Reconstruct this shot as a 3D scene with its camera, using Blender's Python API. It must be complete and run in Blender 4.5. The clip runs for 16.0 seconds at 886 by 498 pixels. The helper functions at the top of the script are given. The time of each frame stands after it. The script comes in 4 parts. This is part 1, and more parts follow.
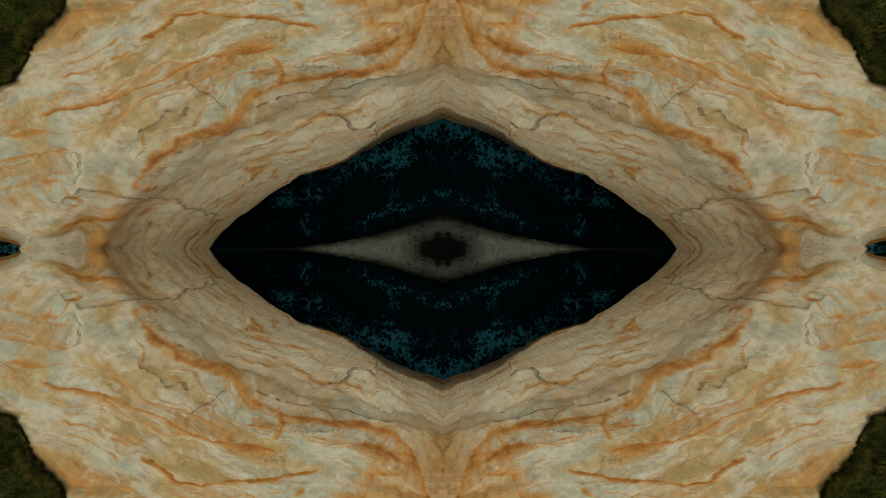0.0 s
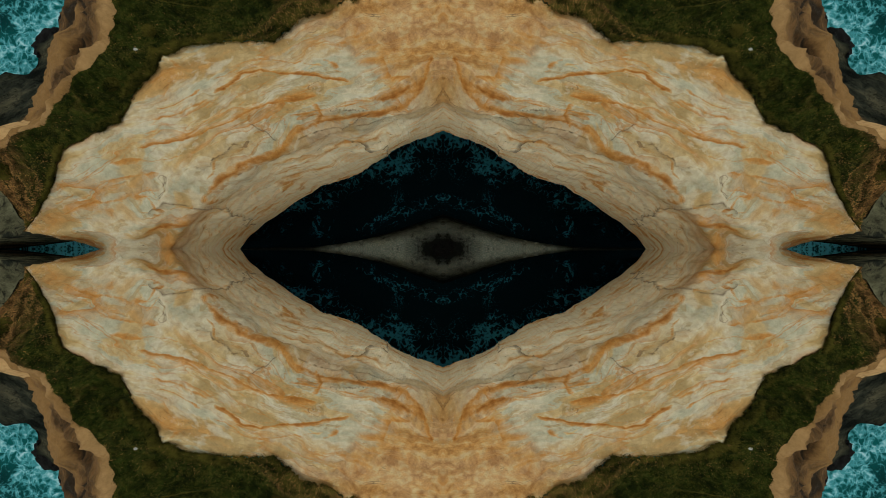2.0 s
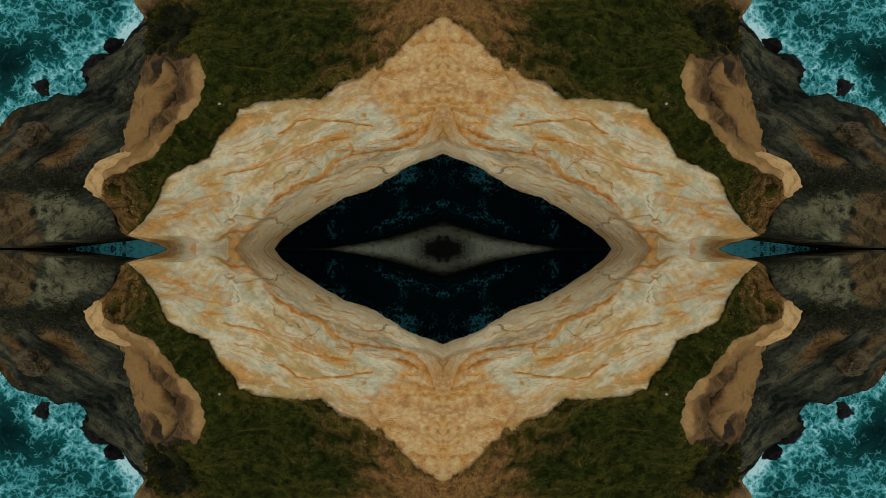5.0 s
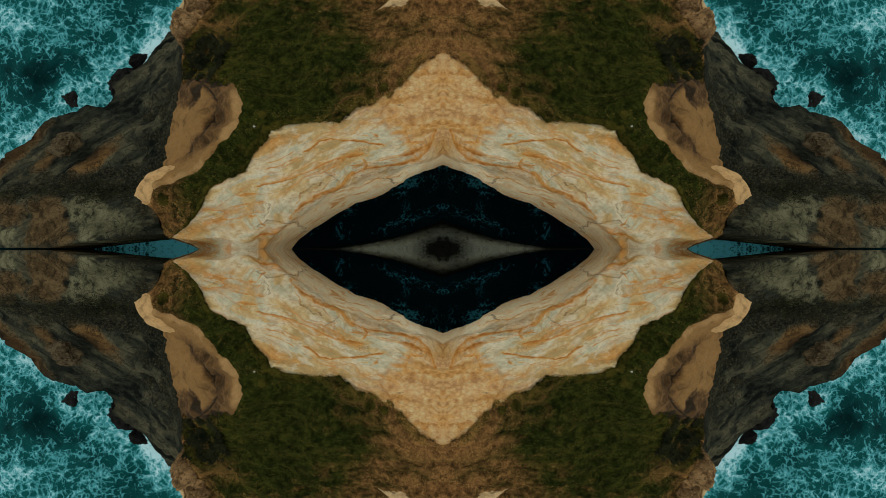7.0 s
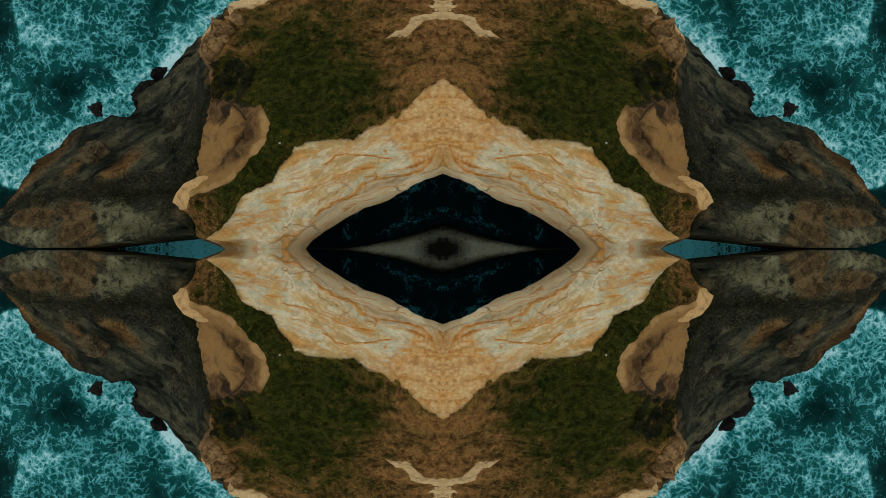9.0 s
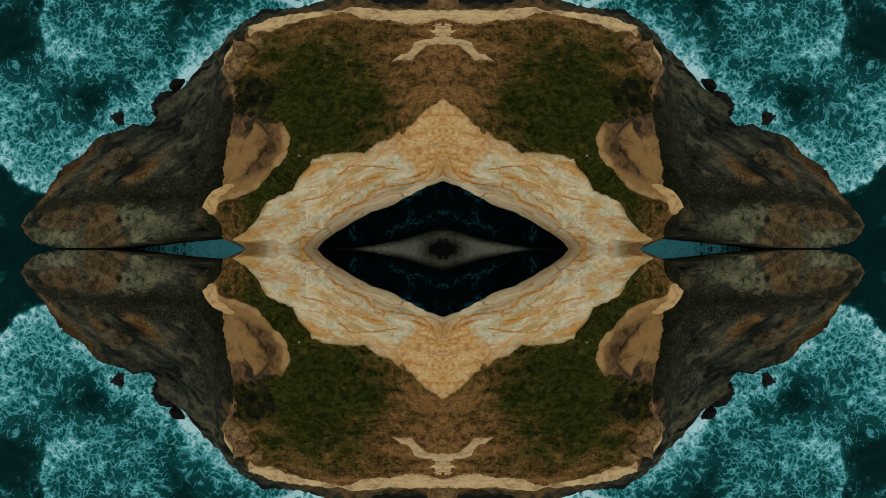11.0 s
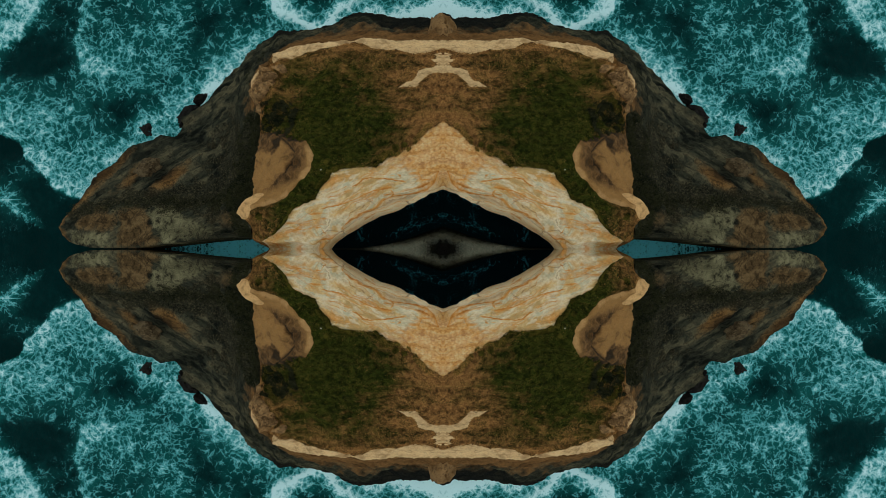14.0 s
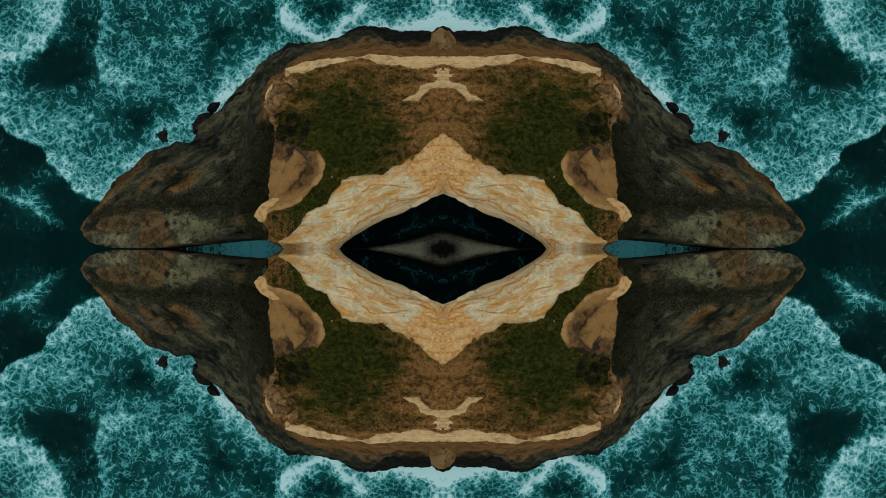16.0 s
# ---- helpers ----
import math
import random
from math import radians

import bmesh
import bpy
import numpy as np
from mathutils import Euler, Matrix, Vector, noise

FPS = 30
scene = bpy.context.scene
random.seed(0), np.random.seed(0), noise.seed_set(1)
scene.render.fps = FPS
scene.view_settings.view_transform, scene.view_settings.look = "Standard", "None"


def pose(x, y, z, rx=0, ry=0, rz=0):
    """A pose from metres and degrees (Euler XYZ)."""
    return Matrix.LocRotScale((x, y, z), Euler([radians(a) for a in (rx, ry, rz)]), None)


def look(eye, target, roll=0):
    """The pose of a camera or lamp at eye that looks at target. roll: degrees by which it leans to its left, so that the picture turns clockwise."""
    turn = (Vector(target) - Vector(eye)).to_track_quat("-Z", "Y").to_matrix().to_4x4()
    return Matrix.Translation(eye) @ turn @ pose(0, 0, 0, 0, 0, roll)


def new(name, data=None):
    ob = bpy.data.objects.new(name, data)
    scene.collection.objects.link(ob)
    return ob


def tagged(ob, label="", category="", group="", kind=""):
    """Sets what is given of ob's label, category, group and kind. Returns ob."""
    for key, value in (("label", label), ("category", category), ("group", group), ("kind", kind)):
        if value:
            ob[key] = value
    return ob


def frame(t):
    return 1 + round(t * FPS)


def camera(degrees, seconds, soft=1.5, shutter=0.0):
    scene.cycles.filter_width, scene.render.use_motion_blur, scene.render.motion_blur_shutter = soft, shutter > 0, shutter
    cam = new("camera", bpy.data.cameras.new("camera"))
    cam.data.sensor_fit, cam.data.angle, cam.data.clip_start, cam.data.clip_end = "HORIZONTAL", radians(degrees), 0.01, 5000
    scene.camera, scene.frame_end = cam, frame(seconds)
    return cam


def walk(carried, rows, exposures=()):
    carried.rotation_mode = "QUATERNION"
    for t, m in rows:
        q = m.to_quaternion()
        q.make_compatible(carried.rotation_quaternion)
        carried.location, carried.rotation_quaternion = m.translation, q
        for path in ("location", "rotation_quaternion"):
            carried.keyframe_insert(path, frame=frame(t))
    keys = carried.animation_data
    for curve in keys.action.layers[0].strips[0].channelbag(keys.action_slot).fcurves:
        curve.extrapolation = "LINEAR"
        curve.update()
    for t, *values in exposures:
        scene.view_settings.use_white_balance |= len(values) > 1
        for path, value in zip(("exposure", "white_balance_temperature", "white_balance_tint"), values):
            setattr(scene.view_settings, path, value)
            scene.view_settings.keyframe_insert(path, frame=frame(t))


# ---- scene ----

# A drone rises straight up over a rocky islet that is the same on both sides of its two axes.
LOW = 0.5373
cam = camera(105, 16.0, soft=0.6)


def height(t):
    return LOW * (50.4 + 2.4 * t + 0.006 * t * (16 - t) * (0.058 * t - 0.825))


walk(cam, [(t, pose(0, 0, height(t))) for t in range(17)], exposures=[(0, -0.21, 6850, 2), (16, -0.21, 6850, 2)])

# ---- light: overcast sky, broad soft sun overhead ----
world = bpy.data.worlds.new("world")
scene.world = world
world.use_nodes = True
wt = world.node_tree
sky = wt.nodes.new("ShaderNodeTexSky")
sky.sky_type, sky.sun_disc = "NISHITA", False
sky.sun_elevation, sky.sun_rotation = radians(88), 0
sky.air_density, sky.dust_density, sky.ozone_density = 1.0, 0.6, 1.0
veil = wt.nodes.new("ShaderNodeMix")
veil.data_type = "RGBA"
veil.inputs[0].default_value = 0.78
veil.inputs[7].default_value = (5.3, 5.5, 5.7, 1)
wt.links.new(sky.outputs[0], veil.inputs[6])
wt.links.new(veil.outputs[2], wt.nodes["Background"].inputs[0])
wt.nodes["Background"].inputs[1].default_value = 0.15
sun = new("sun", bpy.data.lights.new("sun", "SUN"))
sun.data.energy, sun.data.angle, sun.data.color = 0.5, radians(150), (1.0, 0.90, 0.76)
sun.matrix_world = look((0, 0, 200), (0, 0, 0))

# ---- numeric helpers ----
RNG = np.random.RandomState(7)
TABLE = RNG.rand(64, 64, 64)


def vnoise(p):
    """Smooth value noise on an array of points (n, 3), 0 to 1."""
    i = np.floor(p).astype(int)
    f = p - i
    f = f * f * (3 - 2 * f)
    out = 0
    for a in (0, 1):
        for b in (0, 1):
            for c in (0, 1):
                w = (f[:, 0] if a else 1 - f[:, 0]) * (f[:, 1] if b else 1 - f[:, 1]) * (f[:, 2] if c else 1 - f[:, 2])
                out = out + w * TABLE[(i[:, 0] + a) % 64, (i[:, 1] + b) % 64, (i[:, 2] + c) % 64]
    return out


def fbm(p, octaves=5, gain=0.5):
    """Layered noise, about -1 to 1."""
    out, amp, total = 0, 1.0, 0.0
    q = np.array(p, float)
    for k in range(octaves):
        out = out + amp * (2 * vnoise(q + 17.3 * k) - 1)
        total += amp
        q, amp = q * 2.03, amp * gain
    return out / total


def ridged(p, octaves=4):
    out, amp, total = 0, 1.0, 0.0
    q = np.array(p, float)
    for k in range(octaves):
        out = out + amp * (1 - np.abs(2 * vnoise(q + 9.1 * k) - 1) * 2)
        total += amp
        q, amp = q * 2.1, amp * 0.5
    return out / total


def smooth(a, b, x):
    t = np.clip((x - a) / (b - a), 0, 1)
    return t * t * (3 - 2 * t)


def outline(points, ragged=0.0):
    """Radius and height over the bearing, from plan points (x, y, z) of one quarter, x axis first; ragged: uneven by so many metres."""
    p = np.array(points, float)
    p[:, 2] *= LOW
    ang, rad = np.arctan2(p[:, 1], p[:, 0]), np.hypot(p[:, 0], p[:, 1])

    def at(a):
        a = np.asarray(a, float)
        i = np.clip(np.searchsorted(ang, a.ravel(), side="right") - 1, 0, len(ang) - 2)
        x0, y0, dx, dy = p[i, 0], p[i, 1], p[i + 1, 0] - p[i, 0], p[i + 1, 1] - p[i, 1]
        c, d = np.cos(a.ravel()), np.sin(a.ravel())
        t = np.clip((x0 * d - y0 * c) / (dy * c - dx * d), 0, 1)
        r = np.hypot(x0 + t * dx, y0 + t * dy).reshape(a.shape)
        q = np.stack([a.ravel() * 9, r.ravel() * 0 + rad[0], a.ravel() * 0], -1)
        uneven = (fbm(q, 2) + 0.7 * fbm(q * 4.1, 4) + 0.5 * fbm(q * 13.0, 3)).reshape(a.shape) * smooth(0.03, 0.12, a)
        return r + ragged * uneven, np.interp(a, ang, p[:, 2])

    return at


def blob(X, Y, cx, cy, lx, ly, turn=0.0):
    """A soft oval patch, 0 to 1, of half-lengths lx and ly."""
    c, d = math.cos(radians(turn)), math.sin(radians(turn))
    u, v = (X - cx) * c + (Y - cy) * d, -(X - cx) * d + (Y - cy) * c
    return np.exp(-((u / lx) ** 2 + (v / ly) ** 2))


def crest(X, Y, points, back, front=0.5):
    """A breaker: sharp on its landward line of plan points, fading over back metres behind it (to the left of the line)."""
    best, side = np.full(X.shape, 1e9), np.zeros(X.shape)
    for (x0, y0), (x1, y1) in zip(points, points[1:]):
        dx, dy = x1 - x0, y1 - y0
        ln = math.hypot(dx, dy)
        t = np.clip(((X - x0) * dx + (Y - y0) * dy) / ln ** 2, 0, 1)
        d = np.hypot(X - x0 - t * dx, Y - y0 - t * dy)
        sd = np.sign(dx * (Y - y0) - dy * (X - x0))
        side = np.where(d < best, sd, side)
        best = np.minimum(best, d)
    return np.where(side > 0, np.exp(-best / back), np.exp(-best / front))


def inside_by(X, Y, corners):
    """How far plan points lie inside a ring of corners, in metres; below nought outside."""
    best, hit = np.full(np.shape(X), 1e9), np.zeros(np.shape(X), bool)
    for (x0, y0), (x1, y1) in zip(corners, corners[1:] + corners[:1]):
        dx, dy = x1 - x0, y1 - y0
        t = np.clip(((X - x0) * dx + (Y - y0) * dy) / (dx * dx + dy * dy), 0, 1)
        best = np.minimum(best, np.hypot(X - x0 - t * dx, Y - y0 - t * dy))
        cross = (y0 > Y) != (y1 > Y)
        hit ^= cross & (X < dx * (Y - y0) / (dy if abs(dy) > 1e-9 else 1e-9) + x0)
    return np.where(hit, best, -best)


def grid_faces(n, m):
    i = np.arange(n * m).reshape(n, m)
    return np.stack([i[:-1, :-1], i[1:, :-1], i[1:, 1:], i[:-1, 1:]], -1).reshape(-1, 4)


def grid_normals(pos):
    """Unit normals of a (n, m, 3) grid, facing up or towards the axis."""
    n = np.cross(np.gradient(pos, axis=0), np.gradient(pos, axis=1))
    n /= np.linalg.norm(n, axis=2, keepdims=True) + 1e-9
    return n


def sheet(name, pos, material, uv=None, attr=None, corners=((1, 1), (-1, 1), (-1, -1), (1, -1))):
    """One mesh from a quarter's grid (n, m, 3), laid out in each of the given corners and welded at the axes."""
    n, m = pos.shape[:2]
    f = grid_faces(n, m)
    flat = pos.reshape(-1, 3)
    vs, fs = [], []
    for k, (sx, sy) in enumerate(corners):
        vs.append(flat * (sx, sy, 1))
        fs.append((f if sx * sy > 0 else f[:, ::-1]) + k * n * m)
    v, fa = np.concatenate(vs), np.concatenate(fs)
    key = np.round(v * 2000).astype(np.int64)
    _, first, inv = np.unique(key, axis=0, return_index=True, return_inverse=True)
    inv = inv.reshape(-1)
    fa = inv[fa]
    ordered = np.sort(fa, axis=1)
    fa = fa[(np.diff(ordered, axis=1) > 0).all(axis=1)]
    v = v[first]
    mesh = bpy.data.meshes.new(name)
    mesh.from_pydata(v.tolist(), [], fa.tolist())
    mesh.update()
    mesh.shade_smooth()
    if uv is not None:
        u = np.concatenate([uv.reshape(-1, 2)] * len(corners))[first]
        layer = mesh.attributes.new("lay", "FLOAT2", "POINT")
        layer.data.foreach_set("vector", u.reshape(-1).astype(np.float32))
    if attr is not None:
        for key_name, val in attr.items():
            a = np.concatenate([val.reshape(-1)] * len(corners))[first]
            layer = mesh.attributes.new(key_name, "FLOAT", "POINT")
            layer.data.foreach_set("value", a.astype(np.float32))
    mesh.materials.append(material)
    return new(name, mesh)


# ---- materials ----
class Mat:
    """A small writer of node materials."""

    def __init__(self, name):
        self.m = bpy.data.materials.new(name)
        self.m.use_nodes = True
        self.t = self.m.node_tree
        self.bsdf = self.t.nodes["Principled BSDF"]

    def node(self, what, ins=None, **props):
        n = self.t.nodes.new(what)
        for k, v in props.items():
            if k == "operation":
                n.operation = v
            elif k == "feature":
                n.feature = v
            elif k == "blend":
                n.blend_type = v
            elif k == "attribute":
                n.attribute_name = v
            elif k == "kind":
                n.data_type = v
            elif k == "dims":
                n.noise_dimensions = v
        for k, v in (ins or {}).items():
            if isinstance(v, bpy.types.NodeSocket):
                self.t.links.new(v, n.inputs[k])
            else:
                n.inputs[k].default_value = v
        return n

    def math(self, op, a, b=0.0, c=None):
        ins = {0: a, 1: b}
        if c is not None:
            ins[2] = c
        return self.node("ShaderNodeMath", ins, operation=op).outputs[0]

    def place(self):
        """Place in the islet, folded onto one quarter."""
        g = self.node("ShaderNodeNewGeometry").outputs["Position"]
        return self.node("ShaderNodeVectorMath", {0: g}, operation="ABSOLUTE").outputs[0]

    def attr(self, name):
        return self.node("ShaderNodeAttribute", attribute=name)

    def noise(self, vec, scale, detail=5, rough=0.55, distort=0.0):
        return self.node("ShaderNodeTexNoise", {"Vector": vec, "Scale": scale, "Detail": detail, "Roughness": rough, "Distortion": distort}).outputs[0]

    def ramp(self, fac, stops):
        n = self.node("ShaderNodeValToRGB", {0: fac})
        e = n.color_ramp.elements
        while len(e) < len(stops):
            e.new(0.5)
        for el, (p, c) in zip(e, stops):
            el.position = p
            el.color = (*c, 1) if isinstance(c, tuple) else (c, c, c, 1)
        return n.outputs[0]

    def mix(self, fac, a, b, blend="MIX"):
        n = self.node("ShaderNodeMix", kind="RGBA", blend=blend)
        for sock, v in ((n.inputs[0], fac), (n.inputs[6], a), (n.inputs[7], b)):
            if isinstance(v, bpy.types.NodeSocket):
                self.t.links.new(v, sock)
            elif isinstance(v, tuple):
                sock.default_value = (*v, 1)
            else:
                sock.default_value = v
        return n.outputs[2]

    def split(self, vec):
        return self.node("ShaderNodeSeparateXYZ", {0: vec}).outputs

    def join(self, x, y, z=0.0):
        return self.node("ShaderNodeCombineXYZ", {0: x, 1: y, 2: z}).outputs[0]

    def bump(self, height_socket, strength, distance):
        n = self.node("ShaderNodeBump", {"Height": height_socket, "Strength": strength, "Distance": distance})
        self.t.links.new(n.outputs[0], self.bsdf.inputs["Normal"])

    def finish(self, colour, rough=0.85, spec=0.3):
        for name, v in (("Base Color", colour), ("Roughness", rough), ("Specular IOR Level", spec)):
            if isinstance(v, bpy.types.NodeSocket):
                self.t.links.new(v, self.bsdf.inputs[name])
            else:
                self.bsdf.inputs[name].default_value = (*v, 1) if isinstance(v, tuple) else v
        return self.m


def sandstone_material():
    k = Mat("banded_sandstone")
    lay = k.attr("lay").outputs["Vector"]
    rusty = k.attr("rust").outputs["Fac"]
    ledge = k.attr("ledge").outputs["Fac"]
    pos = k.place()
    u, v, _ = k.split(lay)
    x, y, z = k.split(pos)
    cream, grey, honey, rust = (0.55, 0.395, 0.19), (0.47, 0.43, 0.29), (0.53, 0.29, 0.095), (0.34, 0.12, 0.022)
    pale, mustard = (0.60, 0.51, 0.34), (0.42, 0.285, 0.12)
    warp = k.math("SUBTRACT", k.noise(pos, 0.28, 3, 0.5), 0.5)
    warp2 = k.math("SUBTRACT", k.noise(pos, 1.1, 4, 0.55), 0.5)
    across = k.math("ADD", k.attr("bed").outputs["Fac"], k.math("ADD", k.math("MULTIPLY", warp, 1.3), k.math("MULTIPLY", warp2, 0.24)))
    along = k.math("SUBTRACT", x, k.math("MULTIPLY", y, 0.36))
    flow = k.join(k.math("MULTIPLY", along, 0.33), across, k.math("MULTIPLY", z, 0.2))
    long_flow = k.join(k.math("MULTIPLY", along, 0.14), across, k.math("MULTIPLY", z, 0.3))
    # soft panels of bleached, cream and mustard stone
    panel = k.noise(flow, 0.8, 4, 0.5, 0.5)
    base = k.ramp(panel, [(0.30, mustard), (0.37, mustard), (0.40, cream), (0.455, pale), (0.48, pale), (0.52, grey), (0.545, grey), (0.56, cream), (0.62, mustard), (0.70, honey)])
    patch = k.noise(flow, 1.7, 3, 0.5, 0.9)
    base = k.mix(k.ramp(patch, [(0.555, 0.0), (0.572, 0.62), (0.66, 0.35)]), base, mustard)
    bleach = k.noise(flow, 1.5, 5, 0.55, 0.4)
    base = k.mix(k.ramp(bleach, [(0.55, 0.0), (0.585, 0.5), (0.66, 0.7)]), base, (0.62, 0.545, 0.39))
    base = k.mix(k.ramp(bleach, [(0.33, 0.7), (0.44, 0.0)]), base, (0.53, 0.31, 0.11))
    rubbed = k.noise(k.join(k.math("MULTIPLY", along, 0.7), across, z), 3.2, 8, 0.66, 0.3)
    base = k.mix(k.ramp(rubbed, [(0.37, 0.3), (0.44, 0.0)]), base, (0.40, 0.25, 0.10))
    base = k.mix(k.ramp(rubbed, [(0.57, 0.0), (0.63, 0.35)]), base, (0.66, 0.585, 0.43))
    # thin iron lines along the beds, strong in places
    place1 = k.ramp(k.noise(pos, 0.42, 3, 0.5), [(0.40, 0.1), (0.54, 1.0)])
    for scale, at, tail, amount in ((0.75, 0.47, 0.06, 0.9), (1.25, 0.53, 0.05, 0.85), (1.6, 0.45, 0.03, 0.7), (2.6, 0.5, 0.02, 0.7)):
        n = k.noise(long_flow, scale, 3.0, 0.45, 0.25)
        line = k.ramp(k.math("ADD", k.math("SUBTRACT", n, at), 0.5), [(0.497, 0.0), (0.5, 1.0), (0.5 + 0.3 * tail, 0.55), (0.5 + tail, 0.0)])
        base = k.mix(k.math("MULTIPLY", k.math("MULTIPLY", line, place1), amount), base, (0.50, 0.215, 0.05))
    # the warm head of the bowl
    upper = k.math("MULTIPLY", k.math("SUBTRACT", k.math("SUBTRACT", y, k.math("MULTIPLY", x, 0.55)), 3.9), 0.5)
    upper = k.math("ADD", upper, k.math("MULTIPLY", k.math("SUBTRACT", bleach, 0.5), 2.2))
    base = k.mix(k.ramp(upper, [(0.15, 0.0), (0.55, 0.62), (1.0, 0.8)]), base, k.ramp(rubbed, [(0.38, (0.36, 0.15, 0.038)), (0.5, (0.55, 0.275, 0.082)), (0.6, (0.60, 0.39, 0.165))]))
    # the steep inner wall is washed smooth; its pale stone is lifted to offset shading
    inner = k.ramp(k.math("ADD", v, k.math("MULTIPLY", warp2, 0.12)), [(0.25, 0.9), (0.335, 0.0)])
    streak = k.noise(long_flow, 3.0, 7, 0.6, 0.35)
    brightened = k.ramp(streak, [(0.36, (0.72, 0.36, 0.11)), (0.42, (0.86, 0.62, 0.34)), (0.47, (0.93, 0.79, 0.53)), (0.55, (0.91, 0.83, 0.61)), (0.60, (0.88, 0.64, 0.35)), (0.67, (0.90, 0.77, 0.55))])
    base = k.mix(inner, base, brightened)
    # named bands: orange where thin, dark rust in the core
    grainy = k.math("SUBTRACT", k.noise(long_flow, 4.5, 5, 0.6, 0.3), 0.5)
    broken = k.math("SUBTRACT", k.noise(pos, 2.2, 5, 0.6, 0.3), 0.5)
    mottled = k.math("ADD", rusty, k.math("ADD", k.math("MULTIPLY", grainy, 1.5), k.math("MULTIPLY", broken, 0.8)))
    mottled = k.math("MULTIPLY", mottled, k.ramp(rusty, [(0.05, 0.0), (0.3, 1.0)]))
    base = k.mix(k.ramp(mottled, [(0.34, 0.0), (0.38, 0.5), (0.52, 0.6), (0.56, 0.85), (0.85, 0.97)]), base, k.ramp(mottled, [(0.3, (0.57, 0.345, 0.135)), (0.44, (0.54, 0.265, 0.075)), (0.6, (0.50, 0.22, 0.05)), (0.95, rust)]))
    # shade under the broken ledges, painted in dark brown
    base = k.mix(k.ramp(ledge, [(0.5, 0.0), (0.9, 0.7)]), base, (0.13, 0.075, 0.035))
    # few cracks and dark pocks
    there = k.ramp(k.noise(pos, 0.8, 3, 0.5), [(0.54, 0.0), (0.61, 0.75)])
    crack = k.math("ABSOLUTE", k.math("SUBTRACT", k.noise(long_flow, 1.9, 4, 0.5, 0.35), 0.47))
    base = k.mix(k.math("MULTIPLY", k.ramp(crack, [(0.0, 1.0), (0.005, 0.0)]), there), base, (0.14, 0.075, 0.035))
    pocks = k.noise(k.join(k.math("MULTIPLY", along, 0.45), across, z), 3.4, 2, 0.5, 0.2)
    base = k.mix(k.ramp(pocks, [(0.215, 0.7), (0.235, 0.0)]), base, (0.19, 0.11, 0.055))
    fine = k.noise(pos, 5.0, 8, 0.7)
    base = k.mix(0.42, base, k.ramp(fine, [(0.3, 0.24), (0.7, 0.76)]), "OVERLAY")
    relief = k.math("ADD", k.math("MULTIPLY", bleach, 0.8), k.math("MULTIPLY", streak, 0.5))
    relief = k.math("ADD", relief, k.math("ADD", k.math("MULTIPLY", fine, 0.25), k.math("MULTIPLY", k.ramp(patch, [(0.555, 0.0), (0.572, 1.0)]), 0.18)))
    k.bump(relief, 0.6, 0.16)
    return k.finish(base, 0.9, 0.1)


def turf_material():
    k = Mat("turf_and_heath")
    pos = k.place()
    x, y, z = k.split(pos)
    big = k.noise(pos, 0.18, 4, 0.55)
    mid = k.noise(pos, 0.9, 6, 0.65)
    fine = k.noise(pos, 7.0, 5, 0.7)
    green = k.ramp(fine, [(0.3, (0.005, 0.010, 0.002)), (0.55, (0.025, 0.034, 0.006)), (0.75, (0.072, 0.070, 0.015))])
    brown = k.ramp(fine, [(0.3, (0.072, 0.036, 0.013)), (0.55, (0.23, 0.114, 0.040)), (0.75, (0.40, 0.215, 0.078))])
    heath = k.math("MULTIPLY", k.math("SUBTRACT", 6.0, x), 0.16)
    north = k.math("MAXIMUM", k.math("MULTIPLY", k.math("SUBTRACT", y, 14.8), 0.22), k.math("MULTIPLY", k.math("SUBTRACT", x, 12.6), 0.16))
    b = k.math("ADD", k.math("MAXIMUM", heath, north), 0.12)
    b = k.math("ADD", b, k.math("MULTIPLY", k.math("SUBTRACT", big, 0.5), 2.0))
    b = k.math("ADD", b, k.math("MULTIPLY", k.math("SUBTRACT", mid, 0.5), 1.4))
    sweep = k.noise(k.join(k.math("ADD", k.math("MULTIPLY", x, 0.35), k.math("MULTIPLY", y, 0.2)), k.math("SUBTRACT", y, k.math("MULTIPLY", x, 0.25)), 0.0), 1.6, 6, 0.6, 0.4)
    b = k.math("ADD", b, k.math("MULTIPLY", k.math("SUBTRACT", sweep, 0.5), 1.3))
    c = k.mix(k.ramp(b, [(0.15, 0.0), (0.75, 1.0)]), green, brown)
    c = k.mix(k.ramp(sweep, [(0.36, 0.55), (0.47, 0.0)]), c, (0.012, 0.012, 0.005))
    clump = k.noise(pos, 2.4, 5, 0.65)
    c = k.mix(0.75, c, k.ramp(clump, [(0.36, 0.16), (0.62, 0.84)]), "OVERLAY")
    k.bump(k.math("ADD", fine, mid), 0.8, 0.25)
    return k.finish(c, 0.95, 0.02)


